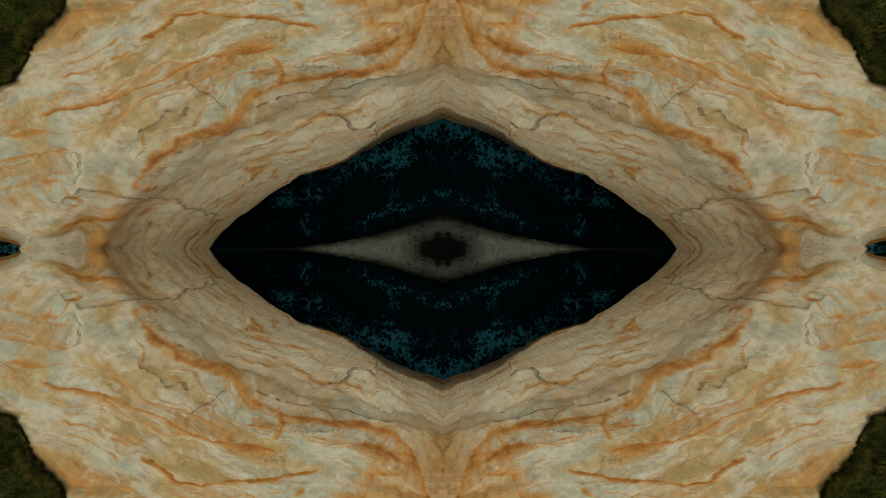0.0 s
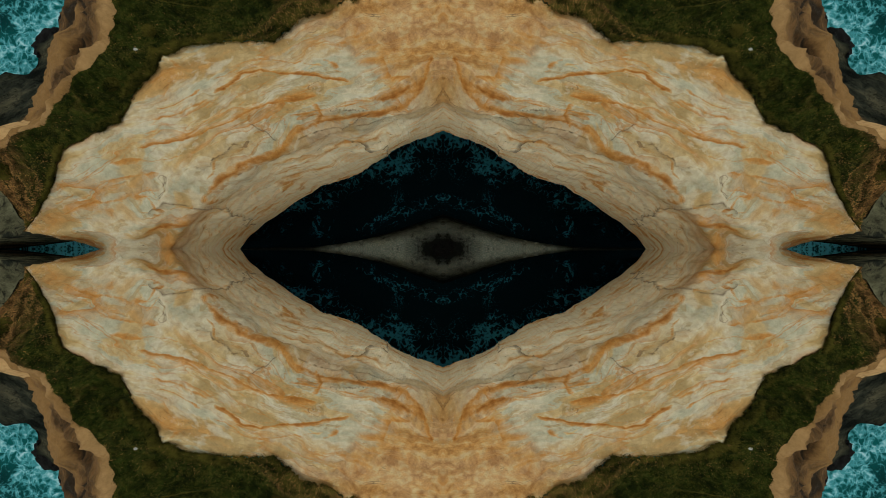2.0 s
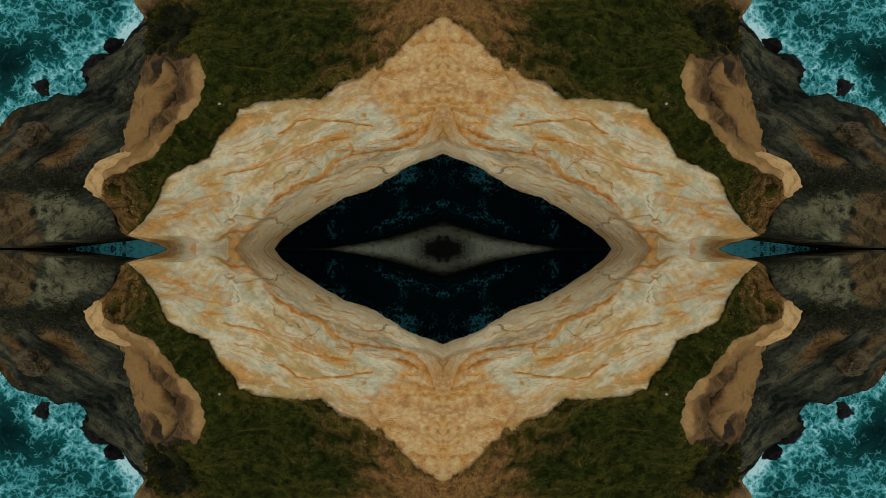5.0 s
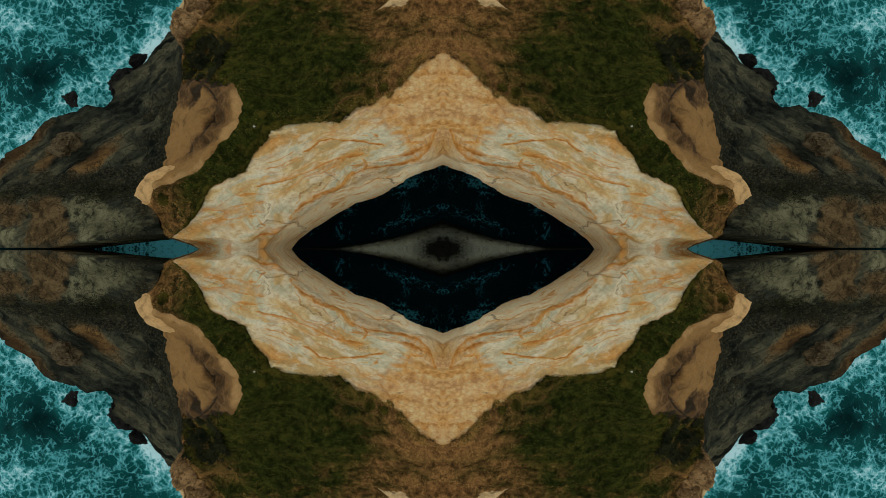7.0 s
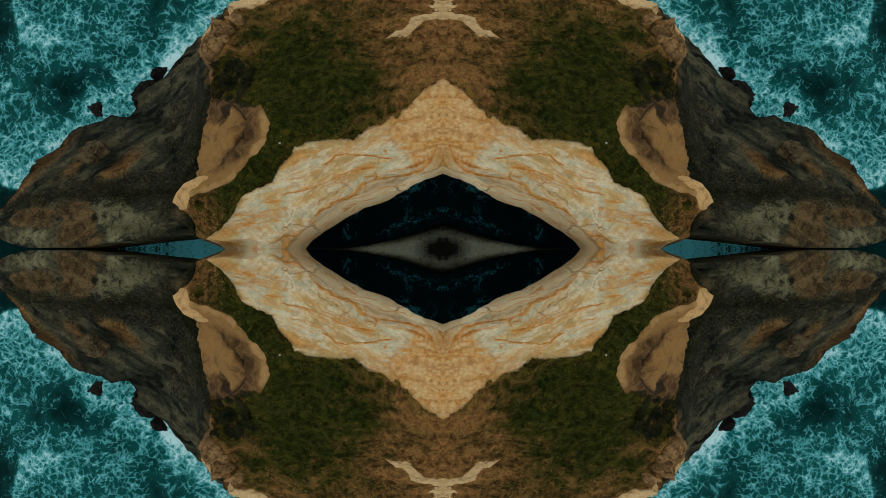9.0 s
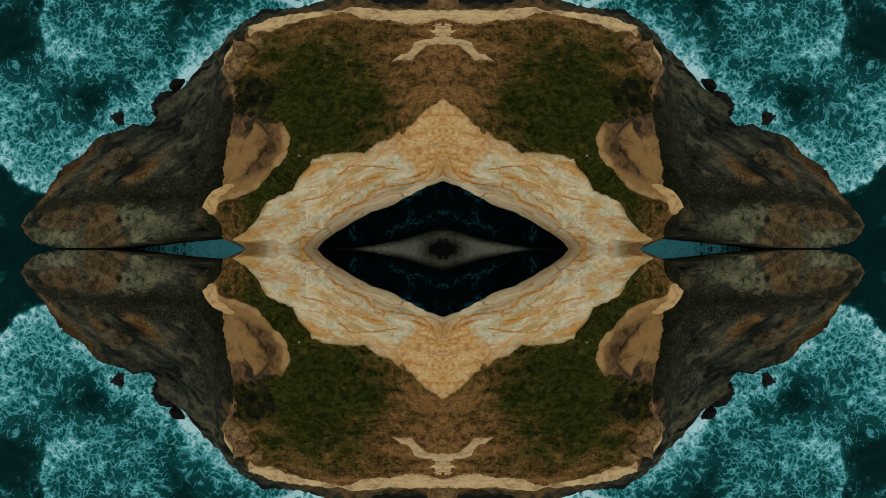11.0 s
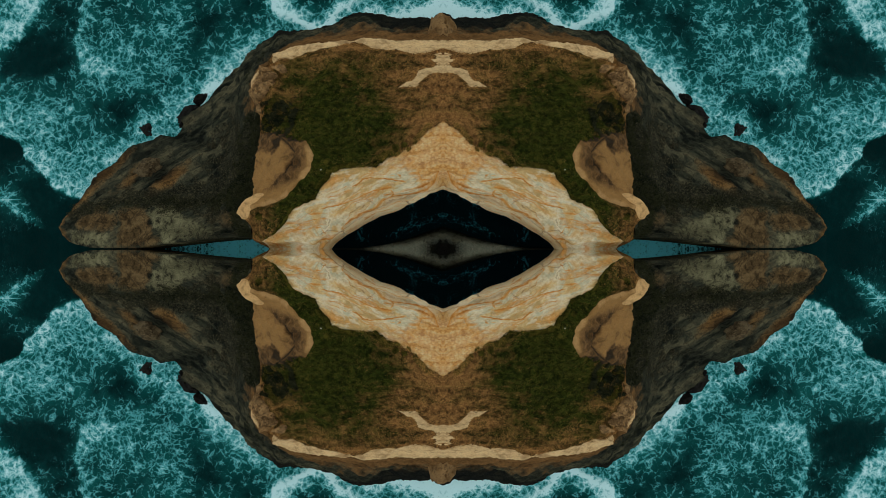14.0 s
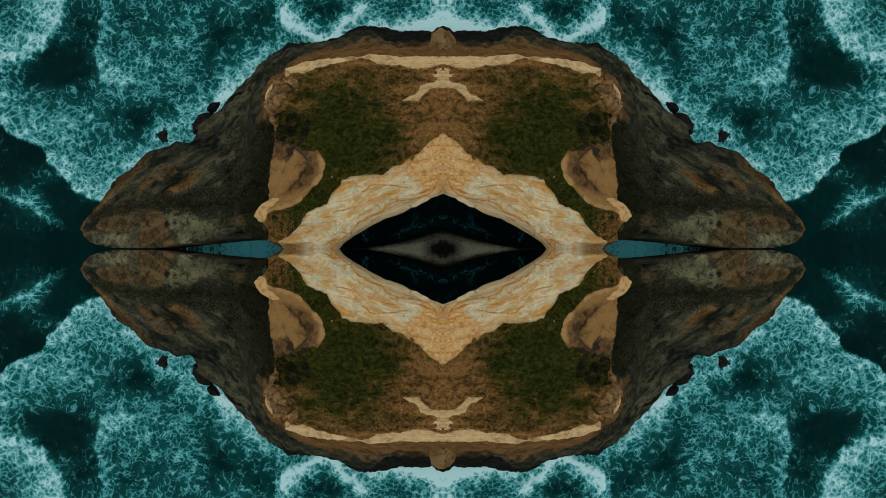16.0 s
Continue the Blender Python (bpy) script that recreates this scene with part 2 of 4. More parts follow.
def cliff_material():
    k = Mat("dark_weathered_rock")
    pos = k.place()
    x, y, z = k.split(pos)
    a = k.noise(pos, 0.15, 5, 0.6, 0.5)
    b = k.noise(pos, 0.7, 8, 0.68, 0.15)
    c = k.noise(pos, 4.0, 7, 0.72)
    d = k.math("SUBTRACT", b, 0.5)
    strata = k.noise(k.join(k.math("MULTIPLY", x, 0.30), k.math("ADD", y, k.math("MULTIPLY", x, 0.55)), k.math("MULTIPLY", z, 2.0)), 0.8, 7, 0.6, 0.2)

    def zone(name, noise_part, low, high):
        return k.ramp(k.math("ADD", k.attr(name).outputs["Fac"], k.math("MULTIPLY", d, noise_part)), [(low, 0.0), (high, 1.0)])

    rock = k.ramp(strata, [(0.38, (0.008, 0.010, 0.008)), (0.5, (0.037, 0.040, 0.027)), (0.62, (0.102, 0.092, 0.054))])
    rock = k.mix(k.ramp(a, [(0.45, 0.0), (0.6, 0.8)]), rock, k.ramp(b, [(0.36, (0.006, 0.009, 0.008)), (0.52, (0.032, 0.034, 0.023)), (0.66, (0.080, 0.076, 0.047))]))
    base = k.mix(k.math("MULTIPLY", zone("warm", 1.2, 0.3, 0.8), 0.9), rock, k.ramp(strata, [(0.38, (0.085, 0.048, 0.02)), (0.6, (0.225, 0.122, 0.042))]))
    base = k.mix(zone("ochre", 2.2, 0.3, 0.75), base, k.ramp(b, [(0.34, (0.022, 0.015, 0.008)), (0.47, (0.088, 0.057, 0.026)), (0.66, (0.185, 0.124, 0.058))]))
    base = k.mix(zone("tan", 2.2, 0.35, 0.75), base, k.ramp(b, [(0.34, (0.030, 0.027, 0.015)), (0.45, (0.108, 0.103, 0.058)), (0.65, (0.225, 0.208, 0.120))]))
    speck = k.ramp(c, [(0.36, (0.006, 0.008, 0.007)), (0.52, (0.026, 0.025, 0.015)), (0.68, (0.085, 0.072, 0.042))])
    base = k.mix(k.math("MULTIPLY", zone("lichen", 3.2, 0.35, 0.65), 0.85), base, speck)
    cracks = k.math("ABSOLUTE", k.math("SUBTRACT", k.noise(pos, 0.55, 5, 0.55, 0.8), 0.5))
    base = k.mix(k.ramp(cracks, [(0.0, 0.75), (0.008, 0.35), (0.022, 0.0)]), base, (0.006, 0.006, 0.005))
    north = k.math("MULTIPLY", k.math("SUBTRACT", z, 4.8), 0.25)
    band = k.math("MULTIPLY", k.math("SUBTRACT", y, 14.5), 0.4)
    ochre = k.math("ADD", k.math("MINIMUM", north, band), k.math("MULTIPLY", d, 1.4))
    base = k.mix(k.ramp(ochre, [(0.2, 0.0), (0.6, 0.9)]), base, k.ramp(strata, [(0.3, (0.075, 0.038, 0.014)), (0.7, (0.27, 0.14, 0.052))]))
    # wet black rock near the waterline
    wet = k.math("ADD", k.math("MULTIPLY", k.math("SUBTRACT", k.math("ADD", k.math("ADD", 0.9, k.math("MAXIMUM", k.math("MINIMUM", k.math("SUBTRACT", 10.5, x), 4.5), 0.0)), k.math("MULTIPLY", k.math("MAXIMUM", k.math("SUBTRACT", y, 23.5), 0.0), 0.55)), z), 0.9), k.math("MULTIPLY", d, 2.0))
    base = k.mix(k.ramp(wet, [(0.1, 0.0), (0.6, 0.85)]), base, (0.006, 0.007, 0.007))
    base = k.mix(0.5, base, k.ramp(c, [(0.3, 0.27), (0.7, 0.74)]), "OVERLAY")
    k.bump(k.math("ADD", k.math("ADD", b, strata), k.math("MULTIPLY", c, 0.35)), 1.0, 0.4)
    return k.finish(base, 0.9, 0.02)


def sand_material(name="ochre_sand", tint=(0.25, 0.135, 0.047)):
    k = Mat(name)
    pos = k.place()
    b = k.noise(pos, 0.8, 7, 0.65, 0.8)
    c = k.noise(pos, 8.0, 5, 0.7)
    dark = tuple(t * 0.45 for t in tint)
    base = k.ramp(b, [(0.28, dark), (0.42, tint), (0.7, tuple(min(1, t * 1.2) for t in tint))])
    crumbs = k.noise(pos, 1.7, 8, 0.72, 0.4)
    if name == "ochre_sand":
        soil = k.attr("soil").outputs["Fac"]
        base = k.mix(k.ramp(soil, [(0.12, 0.0), (0.65, 0.85)]), base, k.ramp(crumbs, [(0.38, (0.014, 0.010, 0.006)), (0.5, (0.070, 0.037, 0.015)), (0.62, (0.18, 0.095, 0.038))]))
        base = k.mix(k.ramp(k.math("ADD", soil, k.math("MULTIPLY", k.math("SUBTRACT", crumbs, 0.5), 0.9)), [(0.80, 0.0), (1.0, 0.9)]), base, (0.020, 0.015, 0.009))
        base = k.mix(k.ramp(k.attr("rim").outputs["Fac"], [(0.2, 0.0), (0.9, 0.8)]), base, (0.40, 0.235, 0.095))
    if name == "grey_shingle":
        x, y, z = k.split(pos)
        base = k.mix(k.ramp(k.noise(pos, 14.0, 3, 0.6), [(0.50, 0.0), (0.60, 0.8)]), base, (0.45, 0.46, 0.39))
        # darkness of the hollow in the bank's middle, put into the colour
        from_centre = k.node("ShaderNodeVectorMath", {0: k.join(k.math("MULTIPLY", x, 0.62), y, 0.0)}, operation="LENGTH").outputs["Value"]
        from_centre = k.math("MULTIPLY", k.math("ADD", from_centre, k.math("MULTIPLY", k.math("SUBTRACT", crumbs, 0.5), 2.2)), 0.5)
        base = k.mix(k.ramp(from_centre, [(0.42, 0.98), (0.95, 0.0)]), base, (0.006, 0.007, 0.006))
        # shade round the rim painted in black, then the far ends darkened
        rim_shade = k.math("ADD", k.attr("wet").outputs["Fac"], k.math("MULTIPLY", k.math("SUBTRACT", crumbs, 0.5), 0.7))
        base = k.mix(k.ramp(rim_shade, [(0.30, 0.0), (0.80, 0.97)]), base, (0.006, 0.007, 0.006))
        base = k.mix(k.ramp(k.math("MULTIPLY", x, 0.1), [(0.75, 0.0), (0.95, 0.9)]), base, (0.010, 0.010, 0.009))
    if name in ("pale_sandstone_crust", "tan_crag", "dark_brown_rock"):
        x, y, z = k.split(pos)
        stain = k.noise(k.join(k.math("MULTIPLY", x, 0.6), k.math("MULTIPLY", y, 1.6), z), 1.3, 7, 0.66, 0.5)
        base = k.mix(k.ramp(stain, [(0.38 if name == "pale_sandstone_crust" else 0.42, 0.55), (0.50, 0.0)]), base, tuple(t * q for t, q in zip(tint, (0.42, 0.36, 0.30))))
        base = k.mix(k.ramp(stain, [(0.56, 0.0), (0.64, 0.6)]), base, tuple(min(1, t * q) for t, q in zip(tint, (1.22, 1.3, 1.4))))
        seam = k.math("ABSOLUTE", k.math("SUBTRACT", k.noise(pos, 1.4, 5, 0.6, 0.6), 0.5))
        depth = 0.3 if name == "pale_sandstone_crust" else 0.8
        base = k.mix(k.ramp(seam, [(0.0, depth), (0.015, depth * 0.4), (0.03, 0.0)]), base, tuple(t * 0.14 for t in tint))
    worn = {"tan_crag": 0.44, "ochre_sand": 0.60, "smooth_knob": 0.60, "pale_sandstone_crust": 0.57}.get(name, 0.52)
    base = k.mix(k.ramp(crumbs, [(worn, 0.0), (worn + 0.12, 0.75)]), base, (0.28, 0.28, 0.28), "MULTIPLY")
    base = k.mix(0.5, base, k.ramp(c, [(0.3, 0.35), (0.7, 0.7)]), "OVERLAY")
    k.bump(k.math("ADD", b, k.math("MULTIPLY", c, 0.4)), 0.8, 0.16)
    return k.finish(base, 0.92, 0.1)


def sea_material():
    k = Mat("sea_water_with_foam")
    x, y, z = k.split(k.place())
    pos = k.join(x, y, 0.0)
    cover = k.attr("foam").outputs["Fac"]
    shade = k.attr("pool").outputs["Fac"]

    def shifted(vec, scale, amount):
        n = k.node("ShaderNodeTexNoise", {"Vector": vec, "Scale": scale, "Detail": 3.0}).outputs[1]
        n = k.node("ShaderNodeVectorMath", {0: n, 1: (0.5, 0.5, 0.5)}, operation="SUBTRACT").outputs[0]
        n = k.node("ShaderNodeVectorMath", {0: n, 1: (amount, amount, 0.0)}, operation="MULTIPLY").outputs[0]
        return k.node("ShaderNodeVectorMath", {0: vec, 1: n}, operation="ADD").outputs[0]

    wp = shifted(shifted(pos, 0.35, 1.6), 1.2, 0.34)

    def threads(scale, thin, detail=3):
        """Curling threads where a noise crosses its middle, 0 to 1."""
        n = k.noise(wp, scale, detail, 0.5, 0.3)
        return k.math("SUBTRACT", 1.0, k.math("MINIMUM", k.math("MULTIPLY", k.math("ABSOLUTE", k.math("SUBTRACT", n, 0.5)), thin), 1.0))

    def cells(scale, width):
        d = k.node("ShaderNodeTexVoronoi", {"Vector": wp, "Scale": scale}, feature="DISTANCE_TO_EDGE").outputs[0]
        return k.math("SUBTRACT", 1.0, k.math("MINIMUM", k.math("MULTIPLY", d, width), 1.0))

    billow = k.math("SUBTRACT", k.noise(wp, 0.9, 5, 0.6), 0.5)
    grain = k.math("SUBTRACT", k.noise(wp, 6.0, 4, 0.65), 0.5)
    lace = k.math("ADD", k.math("MULTIPLY", cells(1.4, 2.6), 0.44), k.math("MULTIPLY", cells(3.2, 2.4), 0.30))
    lace = k.math("ADD", lace, k.math("MULTIPLY", threads(0.6, 8.0, 1.0), 0.2))
    lace = k.math("ADD", lace, k.math("ADD", k.math("MULTIPLY", billow, 1.35), k.math("MULTIPLY", grain, 0.4)))
    f = k.math("SUBTRACT", k.math("ADD", lace, k.math("MULTIPLY", cover, 1.05)), 0.92)
    fine_lace = k.math("ADD", k.math("MULTIPLY", threads(1.5, 11.0, 4), 0.55), k.math("ADD", k.math("MULTIPLY", grain, 1.5), k.math("MULTIPLY", billow, 1.1)))
    f = k.math("ADD", k.math("MULTIPLY", f, k.math("SUBTRACT", 1.0, shade)), k.math("MULTIPLY", shade, k.math("SUBTRACT", k.math("ADD", fine_lace, cover), 0.66)))
    mask = k.ramp(f, [(0.0, 0.0), (0.06, 0.2), (0.18, 0.58), (0.38, 0.95)])
    mask = k.math("MULTIPLY", mask, k.ramp(cover, [(0.03, 0.0), (0.22, 1.0)]))
    white = k.ramp(f, [(0.30, 0.0), (0.75, 1.0)])
    swell = k.noise(pos, 0.12, 4, 0.6)
    swell = k.math("ADD", swell, k.math("MULTIPLY", k.math("SUBTRACT", k.noise(wp, 1.3, 6, 0.7), 0.5), 0.6))
    swell = k.math("ADD", swell, k.math("MULTIPLY", grain, 0.5))
    deep = k.ramp(swell, [(0.35, (0.001, 0.011, 0.011)), (0.55, (0.003, 0.028, 0.028)), (0.75, (0.008, 0.062, 0.060))])
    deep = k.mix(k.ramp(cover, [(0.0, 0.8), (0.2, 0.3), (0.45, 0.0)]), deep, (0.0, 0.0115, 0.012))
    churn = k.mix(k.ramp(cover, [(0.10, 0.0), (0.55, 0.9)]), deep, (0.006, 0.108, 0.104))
    # shade of the pit and channel painted in: water nearly black there
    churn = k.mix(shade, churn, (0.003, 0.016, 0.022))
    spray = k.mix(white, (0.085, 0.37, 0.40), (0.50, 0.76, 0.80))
    # foam tinted blue as in shade, and lifted in the dim channel
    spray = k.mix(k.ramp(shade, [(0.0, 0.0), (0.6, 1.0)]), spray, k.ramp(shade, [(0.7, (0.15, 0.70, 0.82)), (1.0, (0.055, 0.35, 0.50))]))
    base = k.mix(mask, churn, spray)
    ripples = k.noise(wp, 2.2, 6, 0.65)
    k.bump(k.math("ADD", ripples, k.math("MULTIPLY", mask, 0.6)), 0.5, 0.2)
    return k.finish(base, k.ramp(mask, [(0.0, 0.35), (0.5, 0.8)]), 0.004)


STONE, TURF, ROCK, SEA = sandstone_material(), turf_material(), cliff_material(), sea_material()
SAND = sand_material()
PALE = sand_material("pale_sandstone_crust", (0.58, 0.395, 0.20))
WET = sand_material("wet_black_rock", (0.011, 0.011, 0.010))
OCHRE = sand_material("ochre_brown_rock", (0.22, 0.13, 0.056))
CRAG = sand_material("tan_crag", (0.33, 0.195, 0.085))
OCHREDARK = sand_material("dark_brown_rock", (0.10, 0.074, 0.040))
KNOB = sand_material("smooth_knob", (0.55, 0.335, 0.145))
GREY = sand_material("grey_shingle", (0.25, 0.31, 0.27))

# ---- the islet's outlines in plan, one quarter ----
lip = outline([(11.3, 0, 19.8), (10.6, 0.72, 20.3), (9.4, 1.43, 21.4), (7.75, 2.25, 22.6), (5.9, 3.1, 24), (4.8, 3.4, 24), (3.35, 4.1, 24.5), (2.05, 4.8, 25.2), (0, 5.5, 25.6)], 0.07)
knee = outline([(10.1, 0, 32.0), (8.7, 1.15, 33.6), (6.3, 2.9, 34.5), (4.15, 3.7, 34.5), (2.4, 3.9, 34.5), (1.4, 4.4, 34.2), (0, 5.2, 33.2)])
brow = outline([(16.0, 0, 25.5), (15.5, 0.3, 28), (14.6, 0.62, 33), (13.2, 1.26, 34.5), (12.1, 2.2, 35.5), (11.5, 3.0, 36), (10.7, 3.45, 36), (9.75, 3.8, 36), (9.4, 4.4, 36),
                (9.1, 5.0, 36), (8.5, 5.9, 36), (7.7, 6.2, 36), (6.3, 6.2, 36), (5.2, 6.35, 36), (4.5, 6.85, 36), (3.7, 7.3, 36), (2.6, 7.5, 36), (2.0, 8.1, 36), (1.2, 8.95, 36), (0, 9.6, 36)], 0.16)
edge = outline([(16.2, 0, 25), (16.2, 0.35, 27), (16.1, 0.66, 30), (16.1, 0.85, 31), (15.8, 1.9, 32.5), (16.5, 2.9, 32.7), (15.8, 3.95, 31.5), (16.3, 5.9, 29), (16.5, 8.05, 28),
                (16.4, 10.4, 27.5), (16.4, 12.8, 27), (17.6, 14.9, 24), (17.1, 16.1, 24.5), (16.6, 17.5, 24), (16.1, 18.2, 24.5), (14.3, 18.7, 25), (11.6, 18.95, 26), (6.9, 18.95, 26.3), (0, 18.9, 26.3)], 0.17)
slope = outline([(17, 0.5, 16), (24.0, 1.6, 12), (26, 3.0, 11), (27.5, 7, 7.5), (27.0, 11.6, 6.8), (25, 17, 7.5), (22.4, 21.6, 9.2), (17.5, 22.0, 15), (14.6, 22.4, 16), (9.7, 23.5, 15), (5, 24.0, 14), (0, 25.2, 13)])
shore = outline([(49.5, 0.9, -0.6), (50.5, 1.7, -0.6), (51, 3.1, -0.6), (49, 5.3, -0.6), (46.4, 8, -0.6), (43.8, 11.3, -0.6), (40, 13.7, -0.6), (37, 15.1, -0.6), (34.6, 14.6, -0.6), (34.2, 17.2, -0.6), (31, 18.8, -0.6),
                 (28.8, 21.1, -0.6), (25.8, 24.5, -0.6), (23.5, 26.3, -0.6), (21.3, 27.8, -0.6), (16.8, 28.6, -0.6), (13.8, 29.5, -0.6), (10.8, 31, -0.6), (7.8, 30.5, -0.6), (3.3, 29.9, -0.6), (0, 30.3, -0.6)], 0.32)


def loft(rings, stops, ang, ss):
    """Surface through rings of (radius, height) at the given stops, for bearings ang and steps ss."""
    r = np.stack([q[0] for q in rings])
    z = np.stack([q[1] for q in rings])
    out = np.zeros((len(ang), len(ss), 3))
    for i, a in enumerate(ang):
        rr, zz = np.interp(ss, stops, r[:, i]), np.interp(ss, stops, z[:, i])
        out[i, :, 0], out[i, :, 1], out[i, :, 2] = rr * np.cos(a), rr * np.sin(a), zz
    return out


def roughen(pos, amount):
    """Push a grid along its normals by amount (n, m); the rims on the axes stay in their planes."""
    n = grid_normals(pos)
    out = pos + n * amount[..., None]
    out[0, :, 1] = np.where(pos[0, :, 1] < 1e-6, 0, out[0, :, 1])
    out[-1, :, 0] = np.where(np.abs(pos[-1, :, 0]) < 1e-6, 0, out[-1, :, 0])
    return out


# ---- sandstone bowl wall ----
wall_ang = np.linspace(0, math.pi / 2, 440)
s = np.concatenate([np.linspace(-0.25, 0, 20)[:-1], np.linspace(0, 1, 175), [1.05]])
L, K, B = lip(wall_ang), knee(wall_ang), brow(wall_ang)
# at the two ends of the pit the rock is a natural arch over the channel
arch_end = wall_ang < 0.075
cave_most = np.where(arch_end, 13.2, 30.0)
under = (np.minimum(L[0] * 1.95, cave_most), np.where(arch_end, 15.2 * LOW, -1.0))
hollow = (np.minimum(L[0] * 1.55, cave_most), np.where(arch_end, 15.5 * LOW, 10 * LOW))
roof = (np.minimum(L[0] * 1.15, cave_most), np.where(arch_end, 15.8 * LOW, L[1] - 0.7))
sill = (B[0], np.where(arch_end, 15.2 * LOW, B[1] - 0.6))
mid = (L[0] * 0.35 + K[0] * 0.65, L[1] * 0.45 + K[1] * 0.55)
top = (K[0] * 0.82 + B[0] * 0.18, K[1] * 0.3 + np.maximum(B[1], 34.6 * LOW) * 0.7)
wall = loft([under, hollow, roof, L, mid, K, top, B, sill], [-0.25, -0.12, -0.03, 0, 0.2, 0.34, 0.45, 1.0, 1.05], wall_ang, s)
flat = wall.reshape(-1, 3)
plan_x = wall[..., 0] + 0.18 * fbm(flat * 0.9 + 5, 5, 0.6).reshape(wall.shape[:2])
plan_y = wall[..., 1] + 0.18 * fbm(flat * 0.9 + 25, 5, 0.6).reshape(wall.shape[:2])
# iron-stained beds, each a line in plan with its fade towards the pit, its fade away from it, and its strength
FOLD_LINE = [(10.3, 0.54), (9.03, 0.83), (8.33, 1.15), (8.05, 1.63), (7.2, 2.39), (6.3, 2.89), (5.3, 3.29), (4.6, 3.76), (3.9, 3.96), (3.2, 4.05), (2.15, 4.3), (1.23, 4.62), (0.7, 5.2), (0.3, 6.0)]
OUTER_BEDS = [
    ([(9.9, 2.95), (8.5, 3.2), (7.25, 3.54), (6.25, 4.02), (5.34, 4.36), (4.07, 4.63)], 0.015, 0.15, 0.8),
    ([(4.25, 4.63), (3.95, 4.45), (3.8, 4.15), (4.0, 3.9)], 0.16, 0.05, 1.0),
    ([(3.5, 4.5), (3.35, 4.3), (3.5, 3.98)], 0.10, 0.03, 0.9),
    ([(9.3, 3.83), (8.56, 3.95), (7.87, 4.14), (7.2, 4.49)], 0.03, 0.10, 0.6),
    ([(12.0, 1.7), (10.74, 2.06), (9.0, 2.32)], 0.22, 0.03, 0.62),
    ([(10.7, 2.55), (9.9, 2.68), (9.3, 2.72)], 0.20, 0.03, 0.55),
    ([(13.1, 0.95), (11.35, 1.47), (10.1, 1.62), (9.5, 1.54), (9.1, 1.1)], 0.10, 0.03, 0.62),
]
INNER_BEDS = [
    (FOLD_LINE, 0.07, 0.12, 0.85),
    ([(8.6, 0.7), (8.0, 1.1), (7.6, 1.6), (6.8, 2.2)], 0.30, 0.06, 0.55),
    ([(6.3, 2.2), (5.9, 2.55), (5.6, 2.95)], 0.16, 0.05, 0.8),
    ([(7.2, 4.66), (6.62, 4.82), (6.12, 5.25), (5.5, 5.49), (4.75, 5.3), (3.4, 5.21), (2.95, 5.14)], 0.02, 0.09, 1.0),
    ([(2.45, 4.52), (1.6, 4.72), (1.05, 5.05)], 0.06, 0.16, 0.95),
    ([(2.75, 4.1), (2.2, 4.22), (1.7, 4.45)], 0.05, 0.14, 0.9),
    ([(1.95, 6.5), (1.8, 5.8), (1.6, 5.35), (0.85, 5.28)], 0.40, 0.05, 0.6),
    ([(3.9, 5.85), (3.2, 5.7)], 0.14, 0.10, 0.9),
    ([(4.6, 6.3), (3.2, 6.2), (2.2, 6.7)], 0.22, 0.10, 0.5),
]
def signed(X, Y, points):
    """Distance from a line of plan points, above nought on the right of it."""
    best, side = np.full(X.shape, 1e9), np.ones(X.shape)
    for (x0, y0), (x1, y1) in zip(points, points[1:]):
        dx, dy = x1 - x0, y1 - y0
        t = np.clip(((X - x0) * dx + (Y - y0) * dy) / (dx * dx + dy * dy), 0, 1)
        d = np.hypot(X - x0 - t * dx, Y - y0 - t * dy)
        side = np.where(d < best, -np.sign(dx * (Y - y0) - dy * (X - x0)), side)
        best = np.minimum(best, d)
    return best * side


# the beds follow the great fold near it, run straight further out, and run round the pit on the inner wall
fold = signed(wall[..., 0], wall[..., 1], [(14, 0.2)] + FOLD_LINE + [(0.0, 7.0)])
near = np.exp(-(fold / 1.2) ** 2) * smooth(6.4, 5.2, wall[..., 1])
beds = near * fold + (1 - near) * (wall[..., 1] + 0.36 * wall[..., 0] - 5.0)
on_shelf = smooth(0.30, 0.40, s)[None, :]
beds = beds * on_shelf + (1 - on_shelf) * ((s[None, :] - 0.36) * 7.0 + 0.05 * wall[..., 0])
rust = np.zeros(wall.shape[:2])
for line, back, front, strong in OUTER_BEDS + INNER_BEDS:
    ends = np.minimum(1, np.hypot(plan_x - line[0][0], plan_y - line[0][1]) / 0.7)
    rust = np.maximum(rust, strong * ends * crest(plan_x, plan_y, line, back, front))
    if len(line) > 3:
        rust = np.maximum(rust, 0.5 * ends * crest(plan_x, plan_y - 0.34, line, 0.02, 0.05))
        rust = np.maximum(rust, 0.4 * ends * crest(plan_x, plan_y + 0.42, line, 0.02, 0.06))
rust = rust * smooth(0.29, 0.35, s)[None, :]
rust = np.maximum(rust, 0.95 * blob(plan_x, plan_y, 8.05, 5.35, 0.42, 0.22, 40) * smooth(-0.3, 0.3, fbm(flat * 2.5, 4).reshape(rust.shape)))
